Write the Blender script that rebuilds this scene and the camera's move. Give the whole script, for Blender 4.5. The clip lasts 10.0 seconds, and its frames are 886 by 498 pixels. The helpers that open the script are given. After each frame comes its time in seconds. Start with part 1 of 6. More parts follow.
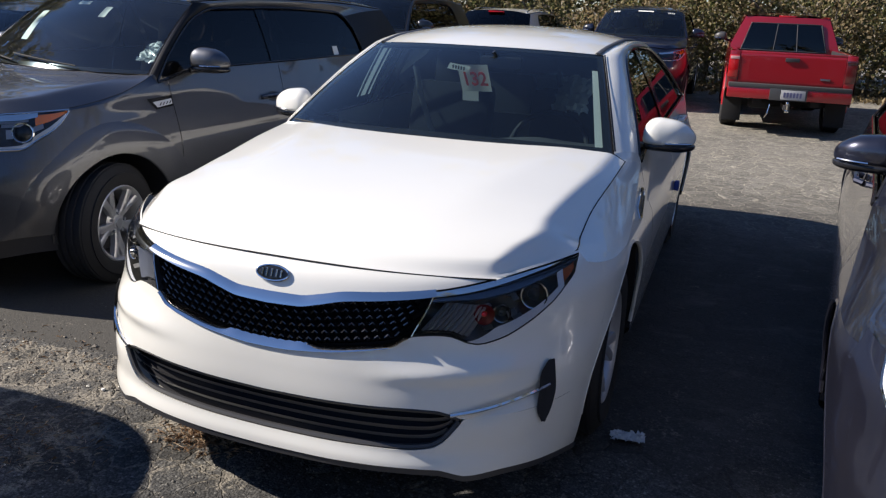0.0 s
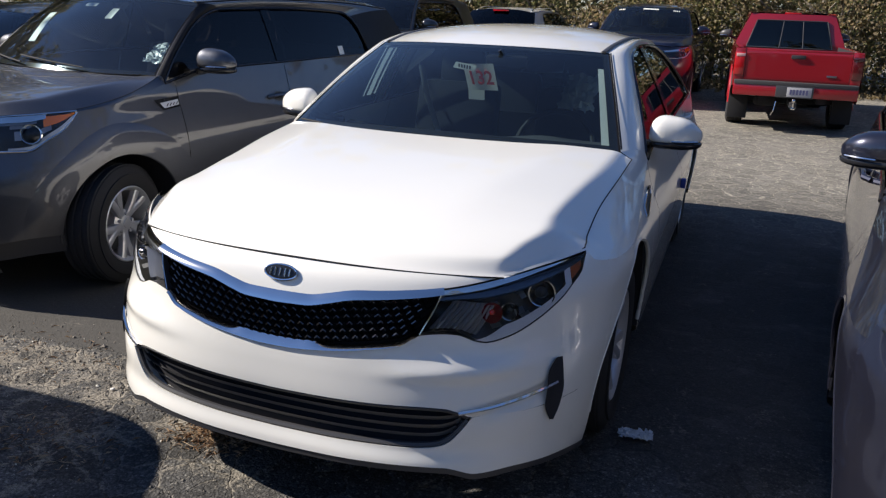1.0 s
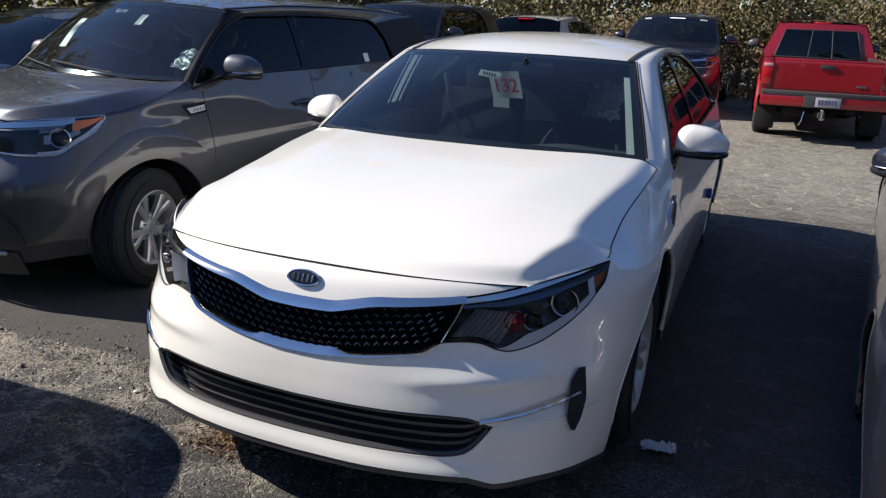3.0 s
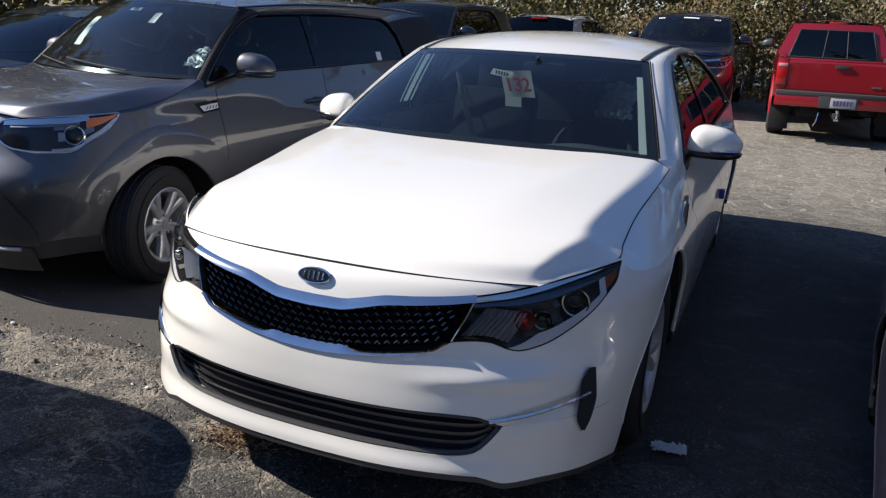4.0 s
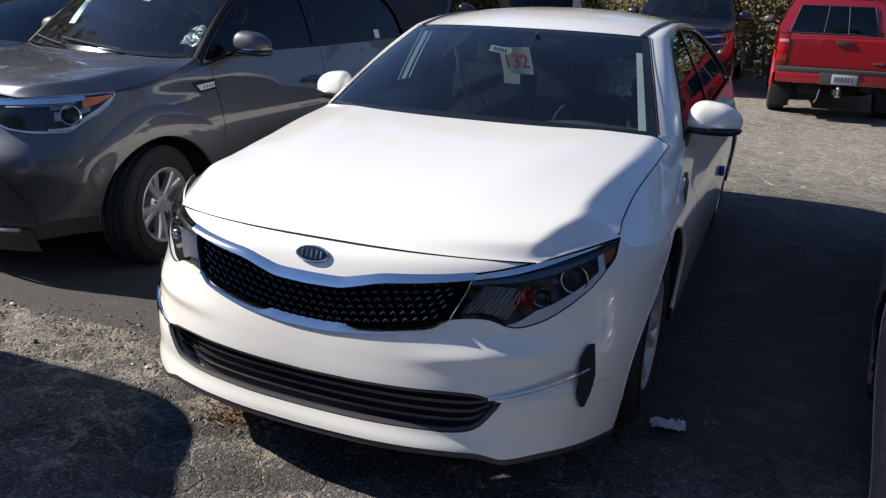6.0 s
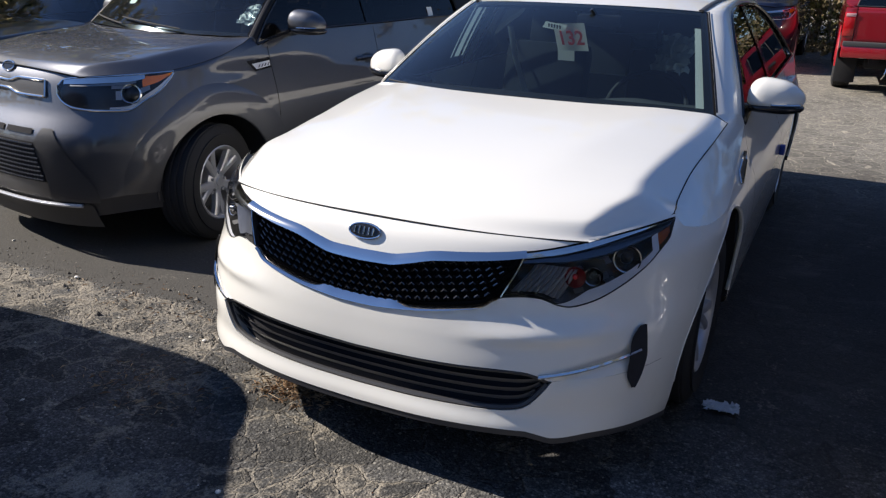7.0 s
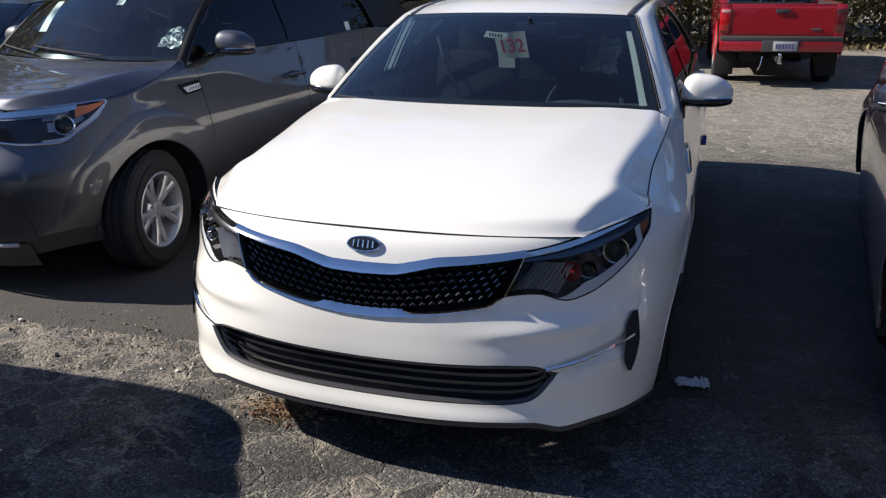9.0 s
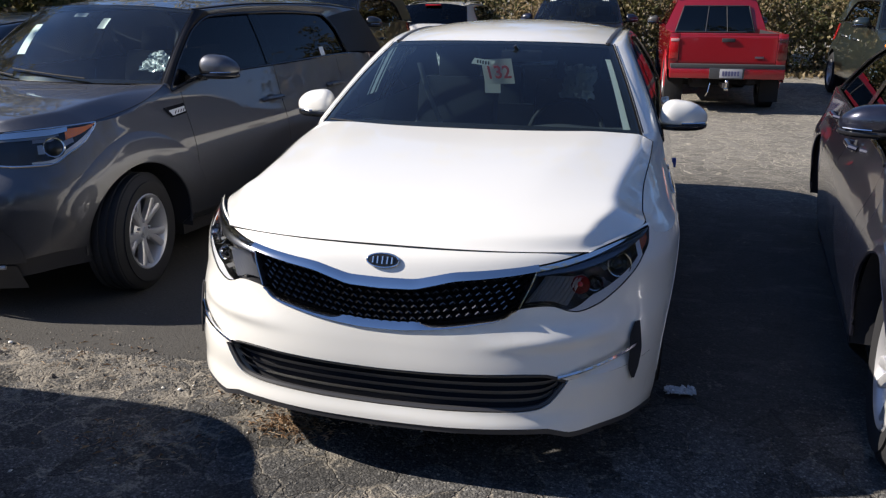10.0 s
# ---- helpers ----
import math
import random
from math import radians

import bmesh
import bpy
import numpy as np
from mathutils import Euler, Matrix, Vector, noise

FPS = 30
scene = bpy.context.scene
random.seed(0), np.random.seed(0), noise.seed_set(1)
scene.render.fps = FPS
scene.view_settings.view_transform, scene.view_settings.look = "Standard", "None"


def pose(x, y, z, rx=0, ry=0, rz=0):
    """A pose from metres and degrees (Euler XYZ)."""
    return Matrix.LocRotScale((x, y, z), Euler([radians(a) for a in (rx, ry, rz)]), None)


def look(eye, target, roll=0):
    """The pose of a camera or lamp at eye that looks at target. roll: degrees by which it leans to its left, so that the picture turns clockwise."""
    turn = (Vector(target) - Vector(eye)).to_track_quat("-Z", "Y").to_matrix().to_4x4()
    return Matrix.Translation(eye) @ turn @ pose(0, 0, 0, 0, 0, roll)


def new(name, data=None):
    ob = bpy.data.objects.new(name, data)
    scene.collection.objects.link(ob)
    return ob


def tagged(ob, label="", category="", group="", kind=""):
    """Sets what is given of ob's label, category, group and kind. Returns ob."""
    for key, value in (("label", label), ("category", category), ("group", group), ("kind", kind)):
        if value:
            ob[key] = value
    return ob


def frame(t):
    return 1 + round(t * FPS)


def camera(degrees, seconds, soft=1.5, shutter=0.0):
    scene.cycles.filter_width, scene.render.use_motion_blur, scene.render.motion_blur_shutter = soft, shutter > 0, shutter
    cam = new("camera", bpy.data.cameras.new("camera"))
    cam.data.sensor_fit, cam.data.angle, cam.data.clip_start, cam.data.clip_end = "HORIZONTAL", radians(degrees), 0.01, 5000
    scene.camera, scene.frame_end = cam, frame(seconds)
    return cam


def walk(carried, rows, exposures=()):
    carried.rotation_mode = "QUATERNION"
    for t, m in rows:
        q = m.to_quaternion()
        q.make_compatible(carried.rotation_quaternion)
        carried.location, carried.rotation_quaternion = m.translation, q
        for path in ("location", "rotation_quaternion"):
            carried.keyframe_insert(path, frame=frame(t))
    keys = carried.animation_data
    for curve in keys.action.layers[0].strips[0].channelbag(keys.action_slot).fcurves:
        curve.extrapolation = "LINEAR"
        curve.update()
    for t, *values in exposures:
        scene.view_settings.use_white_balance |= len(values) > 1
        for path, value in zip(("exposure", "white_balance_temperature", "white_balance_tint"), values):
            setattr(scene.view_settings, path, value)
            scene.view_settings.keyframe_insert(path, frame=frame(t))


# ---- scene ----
cam = camera(58.0, 10.0, soft=1.25)
PATH = [
    (0, (1.202, -1.841, 1.528), (0.559, -0.04, 0.945), 2.4),
    (0.5, (1.197, -1.846, 1.528), (0.537, -0.049, 0.949), 2.1),
    (1, (1.199, -1.849, 1.527), (0.543, -0.053, 0.942), 2.0),
    (1.5, (1.198, -1.853, 1.526), (0.546, -0.056, 0.938), 2.0),
    (2, (1.199, -1.852, 1.528), (0.529, -0.062, 0.936), 2.2),
    (2.5, (1.196, -1.841, 1.527), (0.509, -0.055, 0.945), 2.2),
    (2.7, (1.194, -1.841, 1.525), (0.5, -0.056, 0.948), 2.2),
    (3.8, (1.194, -1.841, 1.524), (0.447, -0.072, 0.967), 2.4),
    (4, (1.195, -1.84, 1.523), (0.459, -0.071, 0.951), 2.4),
    (4.5, (1.191, -1.829, 1.522), (0.486, -0.058, 0.916), 2.4),
    (5, (1.201, -1.823, 1.52), (0.514, -0.046, 0.911), 1.9),
    (5.5, (1.2, -1.829, 1.518), (0.479, -0.065, 0.912), 1.7),
    (5.7, (1.198, -1.83, 1.516), (0.473, -0.069, 0.903), 2.0),
    (6.8, (1.198, -1.837, 1.513), (0.446, -0.1, 0.865), 1.6),
    (7, (1.199, -1.836, 1.512), (0.363, -0.149, 0.839), 1.4),
    (7.2, (1.203, -1.836, 1.515), (0.32, -0.179, 0.828), 1.1),
    (7.5, (1.197, -1.835, 1.512), (0.318, -0.186, 0.798), 1.0),
    (8, (1.173, -1.817, 1.508), (0.305, -0.167, 0.786), 0.0),
    (8.2, (1.1, -1.841, 1.517), (0.322, -0.149, 0.797), -0.3),
    (8.5, (0.989, -1.88, 1.512), (0.316, -0.141, 0.789), -1.9),
    (8.8, (0.945, -1.946, 1.528), (0.358, -0.161, 0.847), -0.9),
    (9, (0.943, -2.024, 1.527), (0.347, -0.229, 0.878), -0.7),
    (9.3, (0.921, -2.1, 1.522), (0.256, -0.336, 0.852), -1.4),
    (9.5, (0.909, -2.154, 1.542), (0.258, -0.375, 0.899), -1.6),
    (9.7, (0.867, -2.175, 1.532), (0.263, -0.376, 0.908), -1.3),
    (10, (0.771, -2.204, 1.546), (0.3, -0.353, 0.951), 0.1),
]
walk(cam, [(t, look(eye, target, roll)) for t, eye, target, roll in PATH])
import collections

# ---- light ----
SUN_AZ, SUN_EL = radians(191.0), radians(34.0)   # the way to the sun, turned from +x, and its height
to_sun = Vector((math.cos(SUN_AZ) * math.cos(SUN_EL), math.sin(SUN_AZ) * math.cos(SUN_EL), math.sin(SUN_EL)))
world = bpy.data.worlds.new("world")
scene.world = world
world.use_nodes = True
sky = world.node_tree.nodes.new("ShaderNodeTexSky")
sky.sky_type, sky.sun_disc = "NISHITA", False
sky.sun_elevation, sky.sun_rotation = SUN_EL, radians(90) - SUN_AZ
sky.air_density, sky.dust_density, sky.ozone_density = 1.0, 0.05, 5.0
tint = world.node_tree.nodes.new("ShaderNodeMix")
tint.data_type, tint.blend_type = "RGBA", "MULTIPLY"
tint.inputs[0].default_value = 1.0
tint.inputs[7].default_value = (0.94, 0.97, 1.12, 1)
world.node_tree.links.new(sky.outputs[0], tint.inputs[6])
world.node_tree.links.new(tint.outputs[2], world.node_tree.nodes["Background"].inputs[0])
world.node_tree.nodes["Background"].inputs[1].default_value = 0.068
sun = new("sun", bpy.data.lights.new("sun", "SUN"))
sun.data.energy, sun.data.angle, sun.data.color = 5.0, radians(0.53), (1.0, 0.92, 0.82)
sun.matrix_world = look(to_sun * 60, (0, 0, 0))
scene.view_settings.exposure = 0.86


# ---- materials ----
def material(name, color=(0.5, 0.5, 0.5), rough=0.5, metal=0.0, coat=0.0, spec=0.5):
    m = bpy.data.materials.new(name)
    m.use_nodes = True
    b = m.node_tree.nodes["Principled BSDF"]
    b.inputs["Base Color"].default_value = (*color, 1)
    b.inputs["Roughness"].default_value = rough
    b.inputs["Metallic"].default_value = metal
    b.inputs["Coat Weight"].default_value = coat
    b.inputs["Coat Roughness"].default_value = 0.03
    b.inputs["Specular IOR Level"].default_value = spec
    return m


def node(m, kind, **inputs):
    n = m.node_tree.nodes.new(kind)
    for key, value in inputs.items():
        n.inputs[key.replace("_", " ")].default_value = value
    return n


def link(m, a, b):
    m.node_tree.links.new(a, b)


def ramp(m, source, *stops):
    r = m.node_tree.nodes.new("ShaderNodeValToRGB")
    link(m, source, r.inputs[0])
    while len(r.color_ramp.elements) < len(stops):
        r.color_ramp.elements.new(0.5)
    for e, (at, c) in zip(r.color_ramp.elements, stops):
        e.position = at
        e.color = (*c, 1) if isinstance(c, tuple) else (c, c, c, 1)
    return r.outputs[0]


def mix(m, factor, a, b, blend="MIX"):
    n = m.node_tree.nodes.new("ShaderNodeMix")
    n.data_type, n.blend_type = "RGBA", blend
    for value, i in ((factor, 0), (a, 6), (b, 7)):
        socket = n.inputs[i]
        if isinstance(value, (int, float)):
            socket.default_value = value if i == 0 else (value, value, value, 1)
        elif isinstance(value, tuple):
            socket.default_value = (*value, 1)
        else:
            link(m, value, socket)
    return n.outputs[2]


def place(m, scale=1.0):
    n = m.node_tree.nodes.new("ShaderNodeTexCoord")
    s = m.node_tree.nodes.new("ShaderNodeMapping")
    s.inputs["Scale"].default_value = (scale, scale, scale) if isinstance(scale, (int, float)) else scale
    link(m, n.outputs["Object"], s.inputs[0])
    return s.outputs[0]


def noisy(m, where, scale, detail=4.0, rough=0.6):
    n = node(m, "ShaderNodeTexNoise", Scale=scale, Detail=detail, Roughness=rough)
    link(m, where, n.inputs["Vector"])
    return n.outputs[0]


def bump(m, height, strength=0.3, distance=0.01):
    n = node(m, "ShaderNodeBump", Strength=strength, Distance=distance)
    link(m, height, n.inputs["Height"])
    link(m, n.outputs[0], m.node_tree.nodes["Principled BSDF"].inputs["Normal"])


def base(m):
    return m.node_tree.nodes["Principled BSDF"].inputs["Base Color"]


def paint(name, color, metal=0.0, rough=0.35, dust=0.04, dust_color=(0.35, 0.31, 0.26), lacquer=1.5):
    """Car paint under clear lacquer, with a thin uneven film of dust and, in metallic paint, flakes."""
    m = material(name, color, rough, metal, 1.0)
    where = place(m)
    m.node_tree.nodes["Principled BSDF"].inputs["Coat IOR"].default_value = lacquer
    film = ramp(m, noisy(m, where, 3.0, 6.0, 0.7), (0.45, 0.0), (0.8, dust))
    c = color
    if metal:
        flakes = ramp(m, noisy(m, where, 900.0, 1.0), (0.35, tuple(0.7 * q for q in color)), (0.65, tuple(1.25 * q for q in color)))
        c = flakes
    link(m, mix(m, film, c, dust_color), base(m))
    link(m, ramp(m, noisy(m, where, 5.0, 5.0), (0.4, 0.01), (0.75, 0.06)), m.node_tree.nodes["Principled BSDF"].inputs["Coat Roughness"])
    return m


def glass(name, tint, rough=0.0, dust=0.0, ior=1.8):
    """Thin tinted glass: it lets its tint through and mirrors more at grazing angles."""
    m = bpy.data.materials.new(name)
    m.use_nodes = True
    m.node_tree.nodes.remove(m.node_tree.nodes["Principled BSDF"])
    t, g, f = node(m, "ShaderNodeBsdfTransparent", Color=(*tint, 1)), node(m, "ShaderNodeBsdfGlossy", Roughness=rough), node(m, "ShaderNodeFresnel", IOR=ior)
    x = m.node_tree.nodes.new("ShaderNodeMixShader")
    link(m, f.outputs[0], x.inputs[0])
    link(m, t.outputs[0], x.inputs[1])
    link(m, g.outputs[0], x.inputs[2])
    last = x.outputs[0]
    if dust:
        d, y = node(m, "ShaderNodeBsdfDiffuse", Color=(0.62, 0.66, 0.70, 1)), m.node_tree.nodes.new("ShaderNodeMixShader")
        link(m, ramp(m, noisy(m, place(m), 4.0, 5.0, 0.7), (0.3, dust * 0.5), (0.75, dust * 1.4)), y.inputs[0])
        link(m, last, y.inputs[1])
        link(m, d.outputs[0], y.inputs[2])
        last = y.outputs[0]
    link(m, last, m.node_tree.nodes["Material Output"].inputs[0])
    return m


WHITE = paint("white_paint", (0.738, 0.726, 0.683), dust=0.03)
GREY = paint("grey_metallic_paint", (0.096, 0.100, 0.116), metal=1.0, rough=0.52, lacquer=1.55)
NAVY = paint("dark_blue_grey_metallic_paint", (0.020, 0.021, 0.036), metal=0.6, rough=0.28, lacquer=1.6)
RED = paint("red_paint", (0.30, 0.002, 0.009), dust=0.004)
BLUE = paint("dark_blue_paint", (0.005, 0.007, 0.022), rough=0.3, dust=0.01)
GREEN = paint("dark_green_paint", (0.010, 0.016, 0.016), rough=0.3, dust=0.01)
SILVER = paint("silver_paint", (0.55, 0.56, 0.56), metal=0.7, rough=0.35)
BLACKCAR = paint("black_paint", (0.008, 0.008, 0.010), rough=0.3, dust=0.01)
CREAM = paint("white_suv_paint", (0.72, 0.71, 0.68))
CHROME = material("chrome", (0.74, 0.72, 0.70), 0.09, 1.0)
ALLOY = material("alloy", (0.52, 0.52, 0.54), 0.34, 0.55)
STEEL = material("satin_metal", (0.50, 0.50, 0.51), 0.34, 1.0)
SLAT = material("grey_black_plastic", (0.125, 0.122, 0.125), 0.32)
DARKCHROME = material("dark_chrome", (0.11, 0.11, 0.12), 0.24, 1.0)
BLACK = material("black_plastic", (0.036, 0.036, 0.040), 0.45)
GLOSS = material("gloss_black", (0.016, 0.016, 0.018), 0.08)
PILLAR_BLACK = material("black_pillar_film", (0.010, 0.010, 0.012), 0.4, spec=0.2)
DARK = material("dark_void", (0.03, 0.03, 0.034), 0.9, spec=0.1)
RUBBER = material("rubber", (0.021, 0.021, 0.023), 0.8, spec=0.3)
SEAM = material("seam", (0.012, 0.012, 0.013), 0.8, spec=0.2)
WINDSHIELD = glass("windshield_glass", (0.50, 0.74, 0.82), dust=0.004)
DEEP_GLASS = glass("deep_windshield_glass", (0.56, 0.74, 0.80), dust=0.010, ior=1.85)
TINTED = glass("tinted_glass", (0.22, 0.24, 0.25), ior=1.55)
PRIVACY = glass("privacy_glass", (0.10, 0.10, 0.105), ior=1.45)
LENS = glass("lamp_lens", (0.90, 0.92, 0.94), ior=1.28)
LAMP_BLACK = material("lamp_black", (0.03, 0.03, 0.033), 0.25)
REFLECTOR = material("lamp_silver", (0.34, 0.34, 0.35), 0.28, 0.5)
BROW = material("smoked_chrome", (0.13, 0.135, 0.15), 0.2, 1.0)
LIGHT_BAR = material("light_bar", (0.58, 0.59, 0.63), 0.22)
AMBER = material("amber_lens", (0.85, 0.22, 0.02), 0.15, coat=1.0)
# amber with shade put into its colour, for the white sedan's markers
SHADED_AMBER = material("shaded_amber_lens", (0.42, 0.10, 0.03), 0.2, coat=1.0)
REDLENS = material("red_lens", (0.6, 0.01, 0.015), 0.15, coat=1.0)
RED_BOWL = material("red_bowl", (0.22, 0.02, 0.03), 0.22, 0.6)
CLOTH = material("seat_cloth", (0.035, 0.035, 0.038), 0.9)
PALE_CLOTH = material("pale_seat_cloth", (0.22, 0.21, 0.2), 0.9)
TRIM_IN = material("interior_plastic", (0.022, 0.022, 0.024), 0.7)
PILLAR_IN = material("pale_interior_trim", (0.5, 0.49, 0.47), 0.7)
BLUEFOAM = material("blue_foam", (0.03, 0.06, 0.28), 0.7)
SEATPLASTIC = material("clear_plastic_cover", (0.6, 0.63, 0.62), 0.25)
PAPER = material("paper", (0.75, 0.75, 0.70), 0.8)
REDINK = material("red_ink", (0.65, 0.06, 0.03), 0.7)
INK = material("black_ink", (0.03, 0.03, 0.03), 0.7)


# ---- mesh helpers ----
def link_mesh(name, bm, mat, smooth=True):
    me = bpy.data.meshes.new(name)
    bm.normal_update()
    bm.to_mesh(me)
    bm.free()
    for q in (mat if isinstance(mat, (list, tuple)) else [mat]):
        me.materials.append(q)
    if smooth:
        me.polygons.foreach_set("use_smooth", [True] * len(me.polygons))
        me.set_sharp_from_angle(angle=radians(38))
    return me


PANES = ("windshield_glass", "deep_windshield_glass", "tinted_glass", "privacy_glass", "lamp_lens")


def face_out(bm):
    """Turns a pane's faces away from the car's middle."""
    bm.normal_update()
    heart = Vector((0, 2.0, 0.7))
    if sum((f.normal.dot(f.calc_center_median() - heart) * f.calc_area() for f in bm.faces)) < 0:
        bmesh.ops.reverse_faces(bm, faces=bm.faces[:])


def part(name, bm, mat, parent=None, label="", smooth=True):
    if mat.name in PANES:
        face_out(bm)
    ob = new(name, link_mesh(name, bm, mat, smooth))
    ob.parent = parent
    if label:
        tagged(ob, label)
    return ob


def thing(name, m, label, category, group=""):
    ob = new(name)
    ob.empty_display_size = 0.2
    ob.matrix_world = m
    return tagged(ob, label, category, group)


def grid(fn, us, vs, bm=None):
    """A sheet of quads: fn(u, v) at every u of us and v of vs."""
    bm = bm or bmesh.new()
    rows = [[bm.verts.new(fn(u, v)) for u in us] for v in vs]
    for i in range(len(vs) - 1):
        for j in range(len(us) - 1):
            ring = (rows[i][j], rows[i][j + 1], rows[i + 1][j + 1], rows[i + 1][j])
            pts = []
            for q in ring:
                if not any((q.co - k.co).length < 1e-5 for k in pts):
                    pts.append(q)
            if len(pts) > 2:
                bm.faces.new(pts)
    return bm


def span(a, b, n):
    return list(np.linspace(a, b, n + 1))


def box(bm, x0, x1, y0, y1, z0, z1, bevel=0.0, m=None):
    b = bmesh.new()
    bmesh.ops.create_cube(b, size=1)
    for v in b.verts:
        v.co = ((x0 + x1) / 2 + v.co.x * (x1 - x0), (y0 + y1) / 2 + v.co.y * (y1 - y0), (z0 + z1) / 2 + v.co.z * (z1 - z0))
    if bevel:
        bmesh.ops.bevel(b, geom=b.edges[:], offset=bevel, segments=2, profile=0.6, affect="EDGES")
    if m:
        bmesh.ops.transform(b, matrix=m, verts=b.verts)
    return merge(bm, b)


def merge(bm, other):
    if bm is None:
        return other
    me = bpy.data.meshes.new("temporary")
    other.to_mesh(me)
    other.free()
    bm.from_mesh(me)
    bpy.data.meshes.remove(me)
    return bm


def tube(points, radius, n=8, bm=None, closed=False, flat=1.0):
    """A round bar through points; radius may be a list; flat squeezes it along z."""
    bm = bm or bmesh.new()
    pts = [Vector(q) for q in points]
    rings = []
    for i, q in enumerate(pts):
        d = (pts[min(i + 1, len(pts) - 1)] - pts[max(i - 1, 0)]).normalized()
        s = d.cross(Vector((0, 0, 1)))
        s = s.normalized() if s.length > 1e-3 else Vector((1, 0, 0))
        t = s.cross(d)
        r = radius[i] if isinstance(radius, (list, tuple)) else radius
        rings.append([bm.verts.new(q + s * (r * math.cos(k)) + t * (r * flat * math.sin(k))) for k in span(0, 2 * math.pi, n)[:-1]])
    for a, b in zip(rings, rings[1:]):
        for k in range(n):
            bm.faces.new((a[k], a[(k + 1) % n], b[(k + 1) % n], b[k]))
    if not closed:
        for r in (rings[0], rings[-1]):
            bm.faces.new(r)
    return bm


def lathe(profile, n=40, bm=None):
    """A body turned round the x axis; profile: (x, radius)."""
    bm = bm or bmesh.new()
    rings = [[bm.verts.new((x, r * math.cos(k), r * math.sin(k))) for k in span(0, 2 * math.pi, n)[:-1]] for x, r in profile]
    for a, b in zip(rings, rings[1:]):
        for k in range(n):
            bm.faces.new((a[k], a[(k + 1) % n], b[(k + 1) % n], b[k]))
    return bm


def slab(outline, y0, y1, bm=None):
    """A plate with an outline in x and z, from y0 to y1."""
    bm = bm or bmesh.new()
    a = [bm.verts.new((x, y0, z)) for x, z in outline]
    b = [bm.verts.new((x, y1, z)) for x, z in outline]
    bm.faces.new(a)
    bm.faces.new(b[::-1])
    for i in range(len(a)):
        j = (i + 1) % len(a)
        bm.faces.new((a[i], b[i], b[j], a[j]))
    return bm


def wrap(shell, lo, hi, w0, w1, nu=30, nv=8, off=0.0, bm=None, ws=None):
    """A patch of a car's skin between the heights lo(w) and hi(w), off metres proud of it."""
    def fn(w, v):
        z = lo(abs(w)) * (1 - v) + hi(abs(w)) * v
        q = shell(w, z)
        return q + off * shell.normal(w, z) if off else q
    return grid(fn, ws or span(w0, w1, nu), span(0, 1, nv), bm)


def strip(shell, path, width, off, n=6, bm=None):
    """A raised bar on the skin along path, a list of (w, z)."""
    pts = []
    for w, z in path:
        pts.append(shell(w, z) + off * shell.normal(w, z))
    return tube(pts, width / 2, n, bm)


def flat_text(name, body, size, m, mat, parent=None, bold=0.0):
    c = bpy.data.curves.new(name, "FONT")
    c.body, c.size, c.align_x, c.align_y, c.extrude, c.offset = body, size, "CENTER", "CENTER", 0.0006, bold
    ob = new(name, c)
    ob.matrix_world = m
    bpy.context.view_layer.update()
    me = bpy.data.meshes.new_from_object(ob.evaluated_get(bpy.context.evaluated_depsgraph_get()))
    bpy.data.objects.remove(ob)
    me.materials.clear()
    me.materials.append(mat)
    out = new(name, me)
    out.parent = parent
    out.matrix_basis = m
    return out

# ---- curves and car shells ----
def curve(*pts):
    """A smooth curve through (t, value) pairs, flat beyond its ends."""
    t = np.array([q[0] for q in pts], float)
    v = np.array([q[1] for q in pts], float)
    d = np.diff(v) / np.diff(t)
    m = np.zeros(len(t))
    m[0], m[-1] = d[0], d[-1]
    for i in range(1, len(t) - 1):
        if d[i - 1] * d[i] > 0:
            m[i] = 2 * d[i - 1] * d[i] / (d[i - 1] + d[i])

    def at(x):
        x = min(max(float(x), t[0]), t[-1])
        i = min(max(int(np.searchsorted(t, x)) - 1, 0), len(t) - 2)
        h = t[i + 1] - t[i]
        s = (x - t[i]) / h
        return ((1 + 2 * s) * (1 - s) ** 2 * v[i] + s * (1 - s) ** 2 * h * m[i]
                + s * s * (3 - 2 * s) * v[i + 1] + s * s * (s - 1) * h * m[i + 1])
    return at


